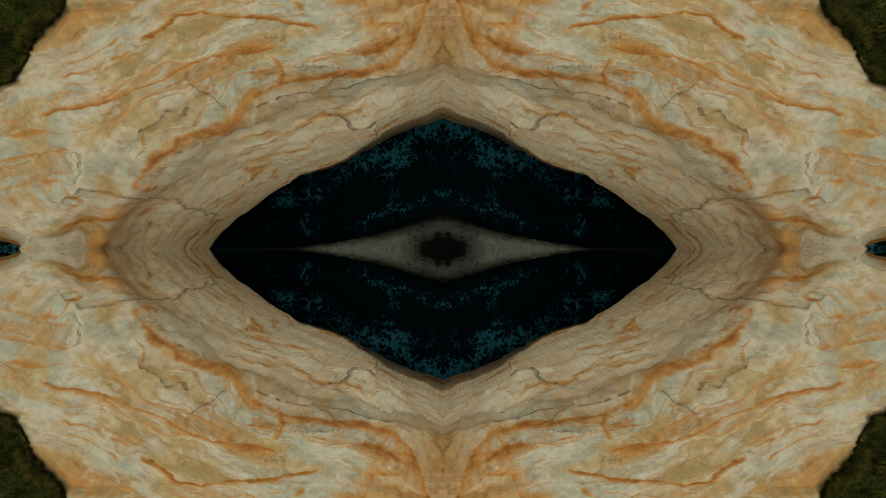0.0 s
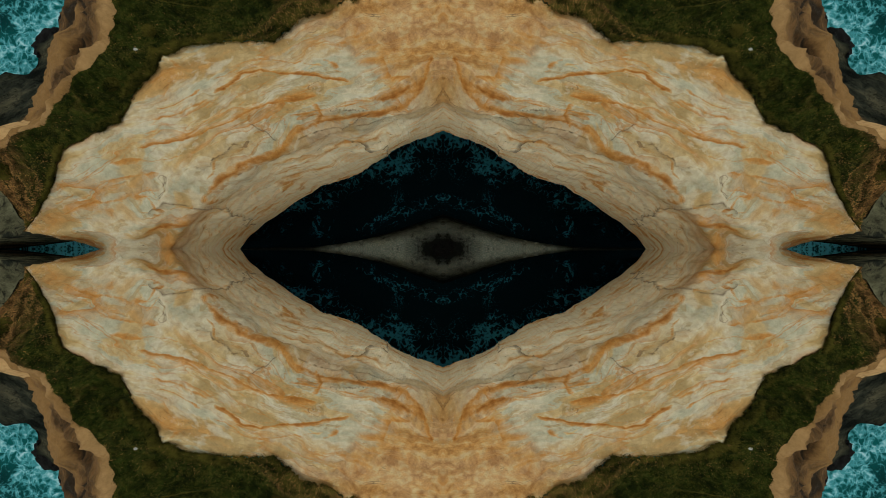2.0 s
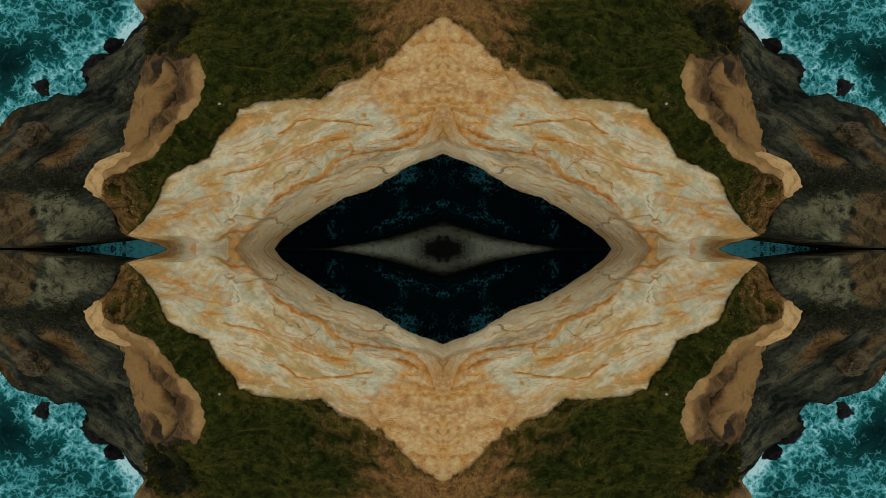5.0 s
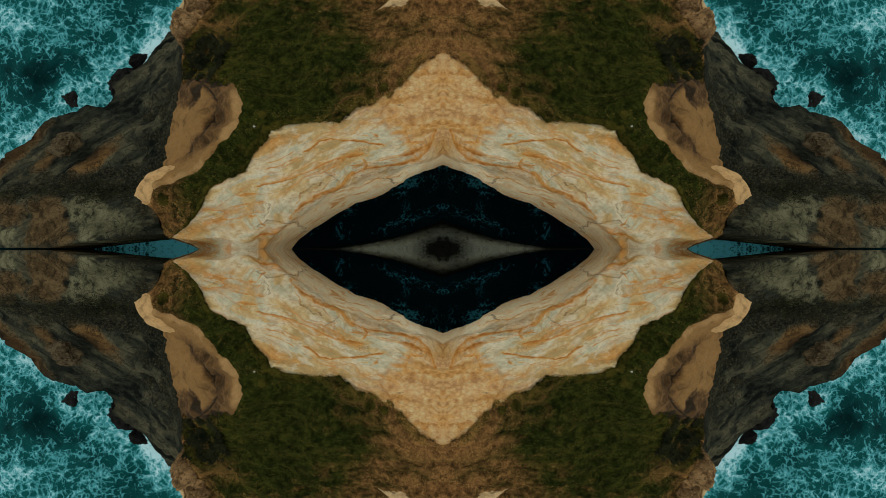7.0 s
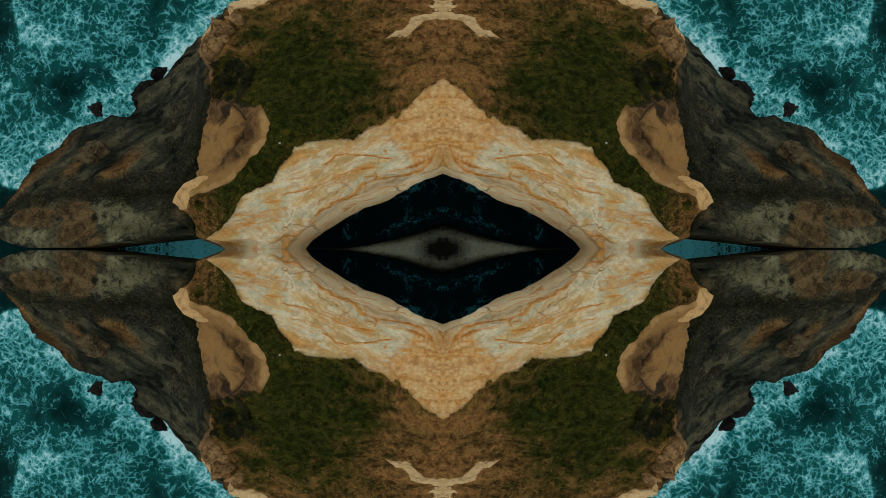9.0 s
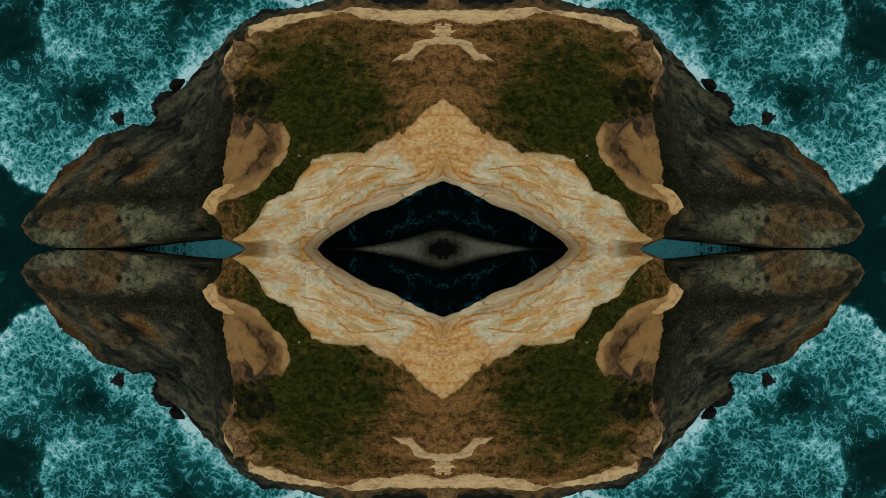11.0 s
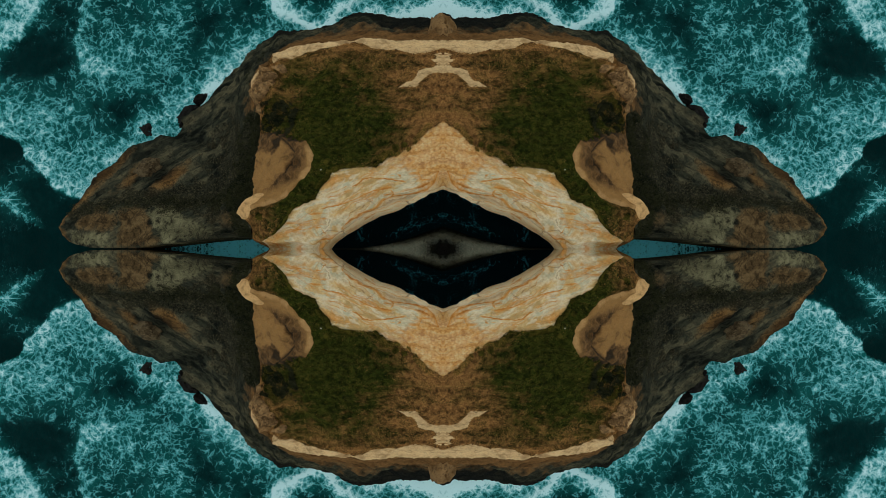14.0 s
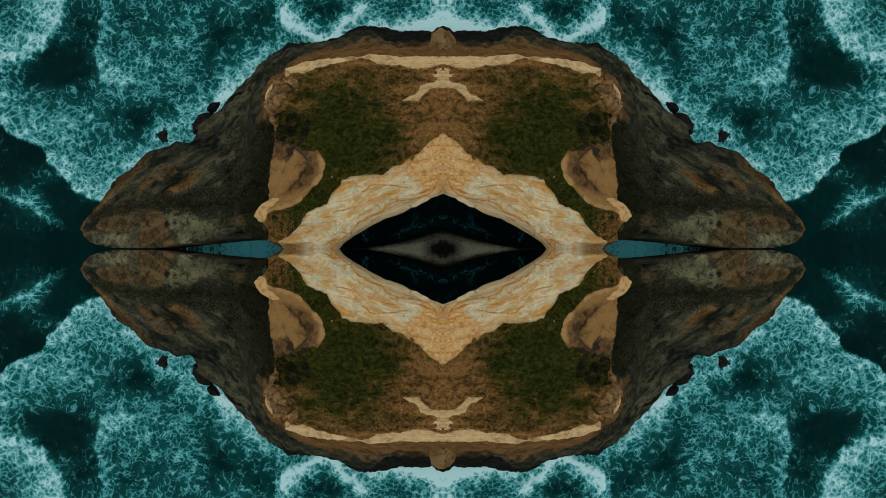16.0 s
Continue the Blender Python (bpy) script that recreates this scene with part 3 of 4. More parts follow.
# low broken ledges, cut in a little, with shade painted beneath them
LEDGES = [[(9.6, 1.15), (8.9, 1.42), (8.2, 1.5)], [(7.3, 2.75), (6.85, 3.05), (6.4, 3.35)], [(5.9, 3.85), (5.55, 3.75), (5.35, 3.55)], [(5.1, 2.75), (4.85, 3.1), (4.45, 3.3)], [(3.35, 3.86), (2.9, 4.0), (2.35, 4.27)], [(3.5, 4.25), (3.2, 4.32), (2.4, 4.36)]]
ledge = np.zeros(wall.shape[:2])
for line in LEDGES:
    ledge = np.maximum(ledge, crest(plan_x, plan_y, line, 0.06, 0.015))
rough = 0.30 * fbm(flat * 0.5, 5) + 0.08 * ridged(flat * (0.9, 0.9, 2.2), 4) + 0.04 * fbm(flat * 3.1, 4)
bed = (beds.ravel() + 0.6 * fbm(flat * 0.35 + 2, 3)) * 0.9
step = bed - np.floor(bed)
rough += 0.16 * (np.where(step < 0.88, step / 0.88, (1 - step) / 0.12) - 0.5) * smooth(-0.5, 0.4, fbm(flat * 0.5 + 9, 3))
bed3 = bed * 3.3 + 0.3
step = bed3 - np.floor(bed3)
rough += 0.04 * (np.where(step < 0.8, step / 0.8, (1 - step) / 0.2) - 0.5) * smooth(-0.3, 0.3, fbm(flat * 0.8 + 19, 3))
rough -= 0.03 * rust.ravel() + 0.12 * ledge.ravel()
fade = np.minimum(1, np.abs(s - 1) / 0.04)[None, :]
fade = fade * (0.3 + 0.7 * smooth(0.0, 0.25, s))[None, :]
wall = roughen(wall, rough.reshape(len(wall_ang), len(s)) * fade)
arc = np.cumsum(np.r_[0, np.hypot(*np.diff(np.c_[K[0] * np.cos(wall_ang), K[0] * np.sin(wall_ang)], axis=0).T)])
uv = np.stack(np.broadcast_arrays(arc[:, None], s[None, :]), -1)
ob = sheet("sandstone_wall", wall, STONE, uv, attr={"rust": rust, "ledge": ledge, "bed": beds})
tagged(ob, "cream and orange banded sandstone wall round a deep pit", "rock wall", kind="structure")

# ---- turf plateau ----
ang = np.linspace(0, math.pi / 2, 260)
s2 = np.linspace(0, 1, 120)
B, E = brow(ang), edge(ang)


def turf_top(x, y):
    """Height of the turf and how far out it lies, 0 at the brow and 1 at the edge, for plan points of one quarter."""
    a, r = np.arctan2(y, x), np.hypot(x, y)
    (b, zb), (e, ze) = brow(a), edge(a)
    f = (r - b) / (e - b)
    deg = np.degrees(a)
    crown = np.interp(deg, [10, 14, 17, 22, 25, 31, 36, 40, 46], [0.60, 0.35, 0.23, 0.20, 0.20, 0.17, 0.19, 0.24, 0.35])
    kept = np.where(f < crown, -0.03 * f / crown, -0.03 + 1.03 * (f - crown) / (1 - crown))
    here = smooth(9, 14, deg) * smooth(46, 37, deg)
    z = zb + (ze - zb) * (f + (kept - f) * here)
    p = np.stack([x, y, z * 0], -1).reshape(-1, 3)
    bumps = (0.45 * fbm(p * 0.45, 4) + 0.22 * ridged(p * (0.5, 1.1, 1) + 3, 3) - 0.1 + 0.10 * fbm(p * 2.3, 4)).reshape(np.shape(x))
    bumps += 0.55 * np.exp(-(x / 1.7) ** 4 - ((y - 13.7) / 0.95) ** 4) + 0.3 * np.exp(-((x - 6.2 - 0.8 * (y - 15)) / 0.5) ** 2 - ((y - 15.3) / 1.2) ** 2)
    return z + 1.7 * LOW * f * (1 - f) * (1 - 0.8 * here) + bumps * np.clip(f / 0.05, 0, 1) + 0.05, f


plateau = loft([B, E], [0, 1], ang, s2)
plateau[..., 2] = turf_top(plateau[..., 0], plateau[..., 1])[0]
ob = sheet("grass_plateau", plateau, TURF)
tagged(ob, "green and rust-brown turf on the flat top of the islet", "turf", kind="structure")

# ---- outer cliff and headlands ----
w = np.linspace(0, 1, 300)
ang3 = 0.018 + (math.pi / 2 - 0.018) * w
s3 = np.linspace(0, 1, 170)
E3, S3, H3 = edge(ang3), slope(ang3), shore(ang3)
cliff = loft([E3, (E3[0] * 0.8 + S3[0] * 0.2, E3[1] * 0.62 + S3[1] * 0.38), S3, (S3[0] * 0.4 + H3[0] * 0.6, S3[1] * 0.5 + H3[1] * 0.5 + 0.4), (S3[0] * 0.05 + H3[0] * 0.95, S3[1] * 0.05 + 1.3), H3], [0, 0.1, 0.42, 0.8, 0.96, 1], ang3, s3)
gap = np.interp(cliff[..., 0], [12, 16, 20, 25, 30, 37, 44, 47, 51], [0.5, 0.7, 1.35, 1.3, 0.9, 0.08, 0.12, 0.7, 2.2])
cliff[..., 1] += (gap[0] - cliff[0, :, 1])[None, :] * np.exp(-(w / 0.05))[:, None]
flat = cliff.reshape(-1, 3)
rough = (0.7 * fbm(flat * 0.16, 5) + 0.45 * ridged(np.stack([flat[:, 0] * 0.25, flat[:, 1] * 0.7 + flat[:, 0] * 0.3, flat[:, 2]], -1), 5) + 0.12 * fbm(flat * 2.1, 4)).reshape(cliff.shape[:2])
rough *= np.minimum(1, s3 / 0.05)[None, :]
side = np.minimum(1, w / 0.02)[:, None]
cliff = roughen(cliff, rough * side)
cliff[..., 2] = np.where(s3[None, :] > 0.97, np.minimum(cliff[..., 2], 0.2), cliff[..., 2])
skirt = cliff[:1].copy()
skirt[..., 2] = -1.0
cliff = np.concatenate([skirt, cliff], 0)
cx, cy = cliff[..., 0], cliff[..., 1]
p = np.stack([cx, cy, 0 * cx], -1).reshape(-1, 3)
qx, qy = cx + 0.5 * fbm(p * 0.6 + 3, 4).reshape(cx.shape), cy + 0.5 * fbm(p * 0.6 + 13, 4).reshape(cx.shape)
mist = fbm(p * (0.35, 0.9, 1) + 7, 4).reshape(cx.shape)
pale_face = np.maximum(inside_by(qx, qy, [(35.9, 4.9), (33.4, 5.6), (31.2, 3.9), (26.0, 2.3), (26.0, 1.2), (32.5, 0.6), (34.9, 2.4)]), inside_by(qx, qy, [(47.5, 2.6), (44, 2.4), (41, 2.0), (40.3, 0.1), (47.5, 0.1)]) - 0.35)
ochre_face = np.maximum(inside_by(qx, qy, [(39.9, 4.6), (38.2, 5.4), (36.3, 4.9), (35.2, 2.3), (33.2, 0.9), (36.2, 0.1), (39.7, 0.1), (40.3, 1.8)]), inside_by(qx, qy, [(46.5, 4.0), (42.5, 5.2), (40.4, 4.0), (41.5, 2.2), (46, 2.5)]))
lichen = np.exp(-((qy - np.interp(qx, [26, 32, 40, 47], [6.0, 6.2, 6.4, 4.6])) / np.interp(qx, [26, 34, 44], [3.0, 1.5, 0.9])) ** 2) * 1.0
lichen = np.maximum(lichen, 0.85 * smooth(33, 26, qx) * smooth(19, 11, qy)) * smooth(50, 46, qx) * (1 - 0.55 * smooth(30, 24, qx) * smooth(8, 4, qy))
off_shore = shore(np.arctan2(cy, cx))[0] - np.hypot(cx, cy)
warm = 0.9 * blob(qx, qy, 34.4, 8.6, 3.6, 1.0, -40) + 0.7 * blob(qx, qy, 39.5, 9.0, 3.0, 1.2, -40) + 0.7 * np.exp(-((off_shore - 1.6) / 1.1) ** 2) * smooth(36, 42, qx) + 0.35 * blob(qx, qy, 28, 13, 3, 2, -40) + 0.5 * blob(qx, qy, 24, 3.5, 5, 2.2, 0)
zones = {"tan": np.clip(0.5 + pale_face * 0.8, 0, 1), "ochre": np.clip(0.5 + ochre_face * 0.7, 0, 1), "lichen": np.clip(lichen + 0.35 * mist, 0, 1), "warm": np.clip(warm, 0, 1)}
ob = sheet("outer_cliff", cliff, ROCK, attr=zones)
tagged(ob, "dark brown weathered rock slopes and headlands falling to the sea", "cliff", kind="structure")

# ---- sea ----
gx = np.concatenate([np.arange(0, 76, 0.26), [90, 120, 200, 500, 1500, 4000]])
gy = np.concatenate([np.arange(0, 48, 0.26), [60, 90, 200, 500, 1500, 4000]])
X, Y = np.meshgrid(gx, gy, indexing="ij")
flat = np.stack([X, Y, 0 * X], -1).reshape(-1, 3)
ring_r = np.hypot(X, Y)
bearing = np.arctan2(Y, X)
off = ring_r - shore(bearing)[0]
jag = fbm(flat * 0.28 + 5, 5).reshape(X.shape)
wx, wy = X + 1.6 * fbm(flat * 0.3 + 11, 5, 0.6).reshape(X.shape), Y + 1.6 * fbm(flat * 0.3 + 31, 5, 0.6).reshape(X.shape)
# a loose net of foam everywhere off the lee side, thicker along the rocks
foam = 0.19 + 0.13 * smooth(12, 26, Y) * smooth(46, 38, X)
foam += 0.46 * smooth(7, 12, Y) * (1 - 0.6 * smooth(27, 20, X)) * np.exp(-np.clip(off + 0.9 * jag, 0, None) / 3.2)
# breakers: each a sharp front with a field of foam behind it
foam += 0.50 * crest(wx, wy, [(48.2, 7.0), (51, 8.2), (54.3, 10.6), (57.5, 14.8), (61, 17.4), (68, 23)], 4.0, 0.25) * smooth(74, 60, X)
foam += 0.34 * crest(wx, wy, [(44.5, 22.6), (47.3, 23.6), (48.8, 26.2), (48.4, 30), (48.2, 40)], 3.6, 0.3)
foam += 0.62 * crest(wx, wy, [(53.5, 36), (55.2, 30.6), (58.0, 27.4), (62, 26.2), (72, 25)], 5.5, 0.4)
foam += 0.40 * crest(wx, wy, [(54.6, 3.4), (58, 6), (62, 7.6)], 1.4, 0.25)
foam += 0.18 * blob(wx, wy, 45, 25.5, 5.5, 4.0, 10) + 0.16 * blob(wx, wy, 50.5, 17, 6.5, 5.5, -35)
foam += 0.9 * blob(wx, wy, 31.0, 20.4, 1.5, 0.7, -45) + 0.25 * blob(wx, wy, 29.5, 23.4, 5.0, 1.6, -42) + 0.2 * blob(wx, wy, 37, 17.5, 5.0, 1.3, -36)
foam += 0.45 * blob(wx, wy, 5.5, 31.2, 4.5, 0.8, -5) + 0.55 * blob(wx, wy, 0, 34, 2.4, 3.5)
foam += 0.95 * crest(wx, wy, [(22.5, 33.4), (20.9, 30.6), (17.8, 29.6), (15.4, 29.4)], 0.35, 1.1) + 0.8 * crest(wx, wy, [(15.4, 29.4), (13.0, 31.8), (11.2, 33.6)], 0.35, 0.9)
foam += 0.9 * crest(wx, wy, [(9.8, 30.4), (3.5, 30.8), (0, 30.9)], 0.5, 0.9)
# dark smooth water between them
foam -= 0.15 * blob(wx, wy, 54.0, 25.4, 7.0, 2.4, -18) + 0.20 * blob(wx, wy, 40.5, 19.2, 6.5, 2.6, -38) + 0.3 * blob(wx, wy, 16.5, 33.5, 3.5, 2.4) + 0.18 * blob(wx, wy, 28, 30, 6, 2.5, -30)
foam += 0.22 * jag + 0.10 * fbm(flat * 0.8, 3).reshape(X.shape) - 0.05
lee = smooth(-0.5, 0.5, wy - np.interp(wx, [44, 48.2, 51, 54.3, 57.5, 61, 68], [5.0, 6.6, 7.8, 10.2, 14.4, 17.0, 22.5]))
foam = np.clip(foam, 0, 1.2) * lee * (ring_r < 100)
foam += (0.05 + 0.22 * jag) * (off > 2) * (1 - lee) * (ring_r < 100) + 0.45 * crest(wx, wy, [(54.6, 3.4), (58, 6), (62, 7.6)], 1.2, 0.25) * (1 - lee) * (ring_r < 100)
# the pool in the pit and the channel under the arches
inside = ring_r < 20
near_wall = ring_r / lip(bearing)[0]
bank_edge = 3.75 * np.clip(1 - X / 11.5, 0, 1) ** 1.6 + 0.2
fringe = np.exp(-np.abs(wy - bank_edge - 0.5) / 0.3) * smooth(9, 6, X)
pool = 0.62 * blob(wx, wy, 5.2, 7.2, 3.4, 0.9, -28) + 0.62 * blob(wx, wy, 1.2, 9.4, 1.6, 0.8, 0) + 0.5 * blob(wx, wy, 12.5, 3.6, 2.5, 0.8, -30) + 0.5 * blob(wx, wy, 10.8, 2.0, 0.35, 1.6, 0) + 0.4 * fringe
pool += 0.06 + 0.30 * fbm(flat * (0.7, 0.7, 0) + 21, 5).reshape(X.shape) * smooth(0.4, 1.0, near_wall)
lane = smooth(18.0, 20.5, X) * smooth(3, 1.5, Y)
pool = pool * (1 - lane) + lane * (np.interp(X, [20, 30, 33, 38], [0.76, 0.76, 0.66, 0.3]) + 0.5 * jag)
# where shade is put into the water's colour: pit and channel
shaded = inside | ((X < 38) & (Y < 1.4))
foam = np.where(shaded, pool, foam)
foam = np.clip(foam, 0, 1.3)
wave = 0.35 * fbm(flat * 0.12 + 8, 4).reshape(X.shape) + 0.08 * fbm(flat * 0.8, 3).reshape(X.shape) + 0.25 * foam
sea = np.stack([X, Y, np.where(ring_r < 100, wave, 0)], -1)
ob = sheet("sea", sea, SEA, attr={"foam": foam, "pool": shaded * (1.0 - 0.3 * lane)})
tagged(ob, "dark teal sea with white lacy foam round the islet", "sea", kind="structure")

# ---- shingle bank in the middle of the pit ----
bx, by = np.linspace(0, 15.0, 200), np.linspace(0, 1, 50)
half = 3.05 * np.clip(1 - bx / 11.5, 0, 1) ** 1.6 + 0.14
half = half * (1 + 0.05 * fbm(np.stack([bx * 0.9, 0 * bx, 0 * bx], -1), 4))
bank = np.zeros((len(by), len(bx), 3))
bank[..., 0] = bx[None, :]
bank[..., 1] = half[None, :] * by[:, None] ** 0.8
bank[..., 2] = 4.8 - 5.3 * (by ** 2.6)[:, None] - 1.2 * np.exp(-(bx[None, :] ** 2 + bank[..., 1] ** 2) / 1.5)
bank[..., 2] += 0.25 * fbm(bank.reshape(-1, 3) * 1.2, 4).reshape(bank.shape[:2])
shingle = tagged(new("shingle_bank"), "grey shingle bank rising from dark water in the pit", "shingle bank")
# grows to 1 at the rim, where the bank's shade is painted
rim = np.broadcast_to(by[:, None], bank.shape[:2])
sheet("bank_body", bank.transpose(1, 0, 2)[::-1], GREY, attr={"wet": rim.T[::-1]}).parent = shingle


# ---- things on the islet ----
CORNERS = ((1, 1), (-1, 1), (-1, -1), (1, -1))


def thing(name, label, category, group=""):
    return tagged(new(name), label, category, group)


def under_thing(ob, parent):
    ob.parent = parent
    return ob


def ledge_inside(x, y):
    """How far a plan point lies inside the bare bank below the turf."""
    return inside_by(x, y, [(15.2, 3.3), (14.0, 3.5), (12.8, 3.65), (11.4, 4.45), (10.5, 5.5), (10.05, 6.15), (9.95, 7.1), (10.5, 8.1), (11.9, 9.0), (13.8, 9.7), (17.5, 10.6), (17.8, 7.5), (17.4, 4.4), (16.4, 3.7)])


def sand_ledge(corner):
    """A bare ochre bank below the turf edge, with a pale crest along the turf and crumbling soil at its head."""
    root = thing("sand_ledge", "bare ochre sand ledge with crumbling rim at the turf edge", "ledge", "sand ledges")
    a = np.radians(np.linspace(10.5, 43, 210))
    t = np.linspace(0, 1, 110)
    (b, zb), (e, ze) = brow(a), edge(a)
    r = b[:, None] + (e - b)[:, None] * (0.05 + 0.955 * t)[None, :]
    x, y = r * np.cos(a)[:, None], r * np.sin(a)[:, None]
    p = np.stack([x, y, 0 * x], -1).reshape(-1, 3)
    n = fbm(p * 0.7 + 4, 5).reshape(x.shape)
    m = ledge_inside(x, y) + (0.10 + 0.5 * smooth(7.0, 9.5, y)) * (fbm(p * 1.1 + 8, 5).reshape(x.shape) + 0.5 * fbm(p * 4.3, 3).reshape(x.shape))
    rim = np.exp(-(np.maximum(m, 0) / 0.32) ** 2) * smooth(8.8, 7.0, y) * smooth(-0.7, 0.05, fbm(p * 0.9 + 60, 3).reshape(x.shape))
    soil = smooth(7.3, 9.2, y + 0.75 * (13.2 - x) * smooth(5.6, 7.2, y) + 1.8 * n)
    soil = 0.6 * soil * smooth(-0.5, 0.3, fbm(p * 1.6 + 17, 4).reshape(x.shape)) + 0.7 * smooth(8.0, 9.0, y + 1.2 * n)
    # a dark crack winding down from the head, the ground between it and the turf browner
    wander = 0.55 * fbm(p * 1.2 + 33, 5).reshape(x.shape)
    crack = [(13.9, 9.6), (12.6, 8.6), (11.7, 7.7), (11.9, 6.6), (12.5, 5.9), (13.9, 5.2), (15.0, 4.7)]
    cleft = crest(x + wander, y + 0.8 * wander, crack, 0.16, 0.16) * smooth(4.6, 6.2, y)
    beside = crest(x + wander, y + 0.8 * wander, crack, 0.1, 2.2) * smooth(4.2, 5.5, y)
    soil = np.clip(np.maximum(soil, np.maximum(1.2 * cleft, 0.85 * beside)) - 0.6 * rim, 0, 1.1)
    z = turf_top(x, y)[0] + np.clip(m, -0.5, 0.14) * 0.9 + 0.10 * n + 0.14 * rim - 0.25 * soil * np.maximum(0, fbm(p * 1.5 + 2, 4).reshape(x.shape)) * (m > 0) + 0.10 * smooth(0.1, 0.5, m) - 0.10 * cleft
    z -= 0.5 * smooth(0.985, 1.0, t)[None, :]
    grid, split = np.stack([x, y, z], -1), 125
    for name, rows in (("sand_bed", slice(0, split + 1)), ("crumbling_head", slice(split, None))):
        under_thing(sheet(name, grid[rows], SAND, attr={"rim": rim[rows], "soil": soil[rows]}, corners=(corner,)), root)
    return root


def lump(cx, cy, z, size, turn, seed, craggy=0.35, res=26, faces=0):
    """A craggy stone as a grid over a ball, half sunk, with layered faces; faces: how many flat breaks it has."""
    th, ph = np.linspace(0.02, math.pi * 0.62, res), np.linspace(0, 2 * math.pi, 2 * res)
    T, P = np.meshgrid(th, ph, indexing="ij")
    d = np.stack([np.sin(T) * np.cos(P), np.sin(T) * np.sin(P), np.cos(T)], -1)
    q = d.reshape(-1, 3)
    r = 1 + craggy * fbm(q * 1.3 + seed, 4) + 0.45 * craggy * ridged(q * 2.6 + seed, 4) + 0.16 * craggy * fbm(q * 7 + seed, 3)
    r = np.round(r * 9) / 9 * 0.45 + r * 0.55
    if faces:
        cut = np.random.RandomState(int(seed * 10)).randn(faces, 3)
        cut /= np.linalg.norm(cut, axis=1, keepdims=True)
        cut[:, 2] = np.abs(cut[:, 2])
        depth = 0.62 + 0.35 * np.random.RandomState(int(seed * 10) + 1).rand(faces)
        flat_r = (depth[None, :] / np.maximum(q @ cut.T, 0.05)).min(axis=1)
        r = np.minimum(r * 1.25, flat_r + 0.55 * (r - 1)) + 0.10 * ridged(q * (2.5, 2.5, 7.0) + seed, 4)
    v = d * r.reshape(T.shape)[..., None]
    v[:, -1] = v[:, 0]
    v = v * np.array(size)
    c, s_ = math.cos(radians(turn)), math.sin(radians(turn))
    x, y = v[..., 0] * c - v[..., 1] * s_, v[..., 0] * s_ + v[..., 1] * c
    return np.stack([x + cx, y + cy, v[..., 2] + z], -1)


def stone(name, grids, material, corner, label, category, group):
    """A stone of one or more lumps joined into one mesh."""
    obs = [sheet(name, g, material, corners=(corner,)) for g in grids]
    first = obs[0]
    if len(obs) > 1:
        bm = bmesh.new()
        for o in obs:
            bm.from_mesh(o.data)
        for o in obs[1:]:
            bpy.data.objects.remove(o)
        bm.to_mesh(first.data)
        bm.free()
        first.data.shade_smooth()
    return tagged(first, label, category, group)


def crest_patch(name, mask, label, side):
    """Bare pale ground over the turf where mask(x, y) is above nought, on both halves of one side."""
    a = np.linspace(radians(46), math.pi / 2, 260)
    f = np.linspace(0.25, 1.01, 150)
    (b, zb), (e, ze) = brow(a), edge(a)
    r = b[:, None] + (e - b)[:, None] * f[None, :]
    x, y = r * np.cos(a)[:, None], r * np.sin(a)[:, None]
    x[-1] = 0
    p = np.stack([x, y, 0 * x], -1).reshape(-1, 3)
    m = mask(x, y) + 0.6 * fbm(p * (0.5, 0.8, 1) + 2, 4).reshape(x.shape) + 0.5 * fbm(p * (1.6, 3.2, 1), 5, 0.6).reshape(x.shape)
    z = turf_top(x, y)[0] + np.clip(m, -0.6, 0.5) * 0.36 - 0.4 * (f > 1.0)[None, :]
    ob = sheet(name, np.stack([x, y, z], -1), PALE, corners=((1, side), (-1, side)))
    return tagged(ob, label, "bare ground", "bare crests")


def ridge_mask(x, y):
    rim = np.interp(x, [0, 6.9, 11.6, 14.3, 16.1], [18.9, 18.95, 18.95, 18.7, 18.2])
    wide = np.interp(x, [0, 3, 5.5, 7.8, 9.5, 12, 15, 16.1], [1.5, 1.5, 1.2, 0.3, 0.7, 1.1, 1.0, 0.6])
    return (y - rim + wide) * 0.9 - 2 * smooth(15.8, 16.5, x)


def hollow_mask(x, y):
    ring = np.hypot(x / 2.15, (y - 13.2) / 1.75)
    arch = 0.6 - np.abs(ring - 1.05) * 3.0 - 2.0 * smooth(13.4, 12.9, y)
    foot = 0.5 - np.hypot((x - 2.65) / 1.15, (y - 13.45 + 0.1 * (x - 3)) / 0.4) * 0.6
    neck = 0.45 - np.hypot(x / 0.9, (y - 16.5) / 1.8) * 0.6
    return np.maximum(np.maximum(arch, foot), neck)


for side in (1, -1):
    crest_patch("ridge_crust", ridge_mask, "pale weathered sandstone crust along the edge of the turf", side)
    crest_patch("sand_hollow", hollow_mask, "pale sandy arch-shaped hollow in brown heath", side)

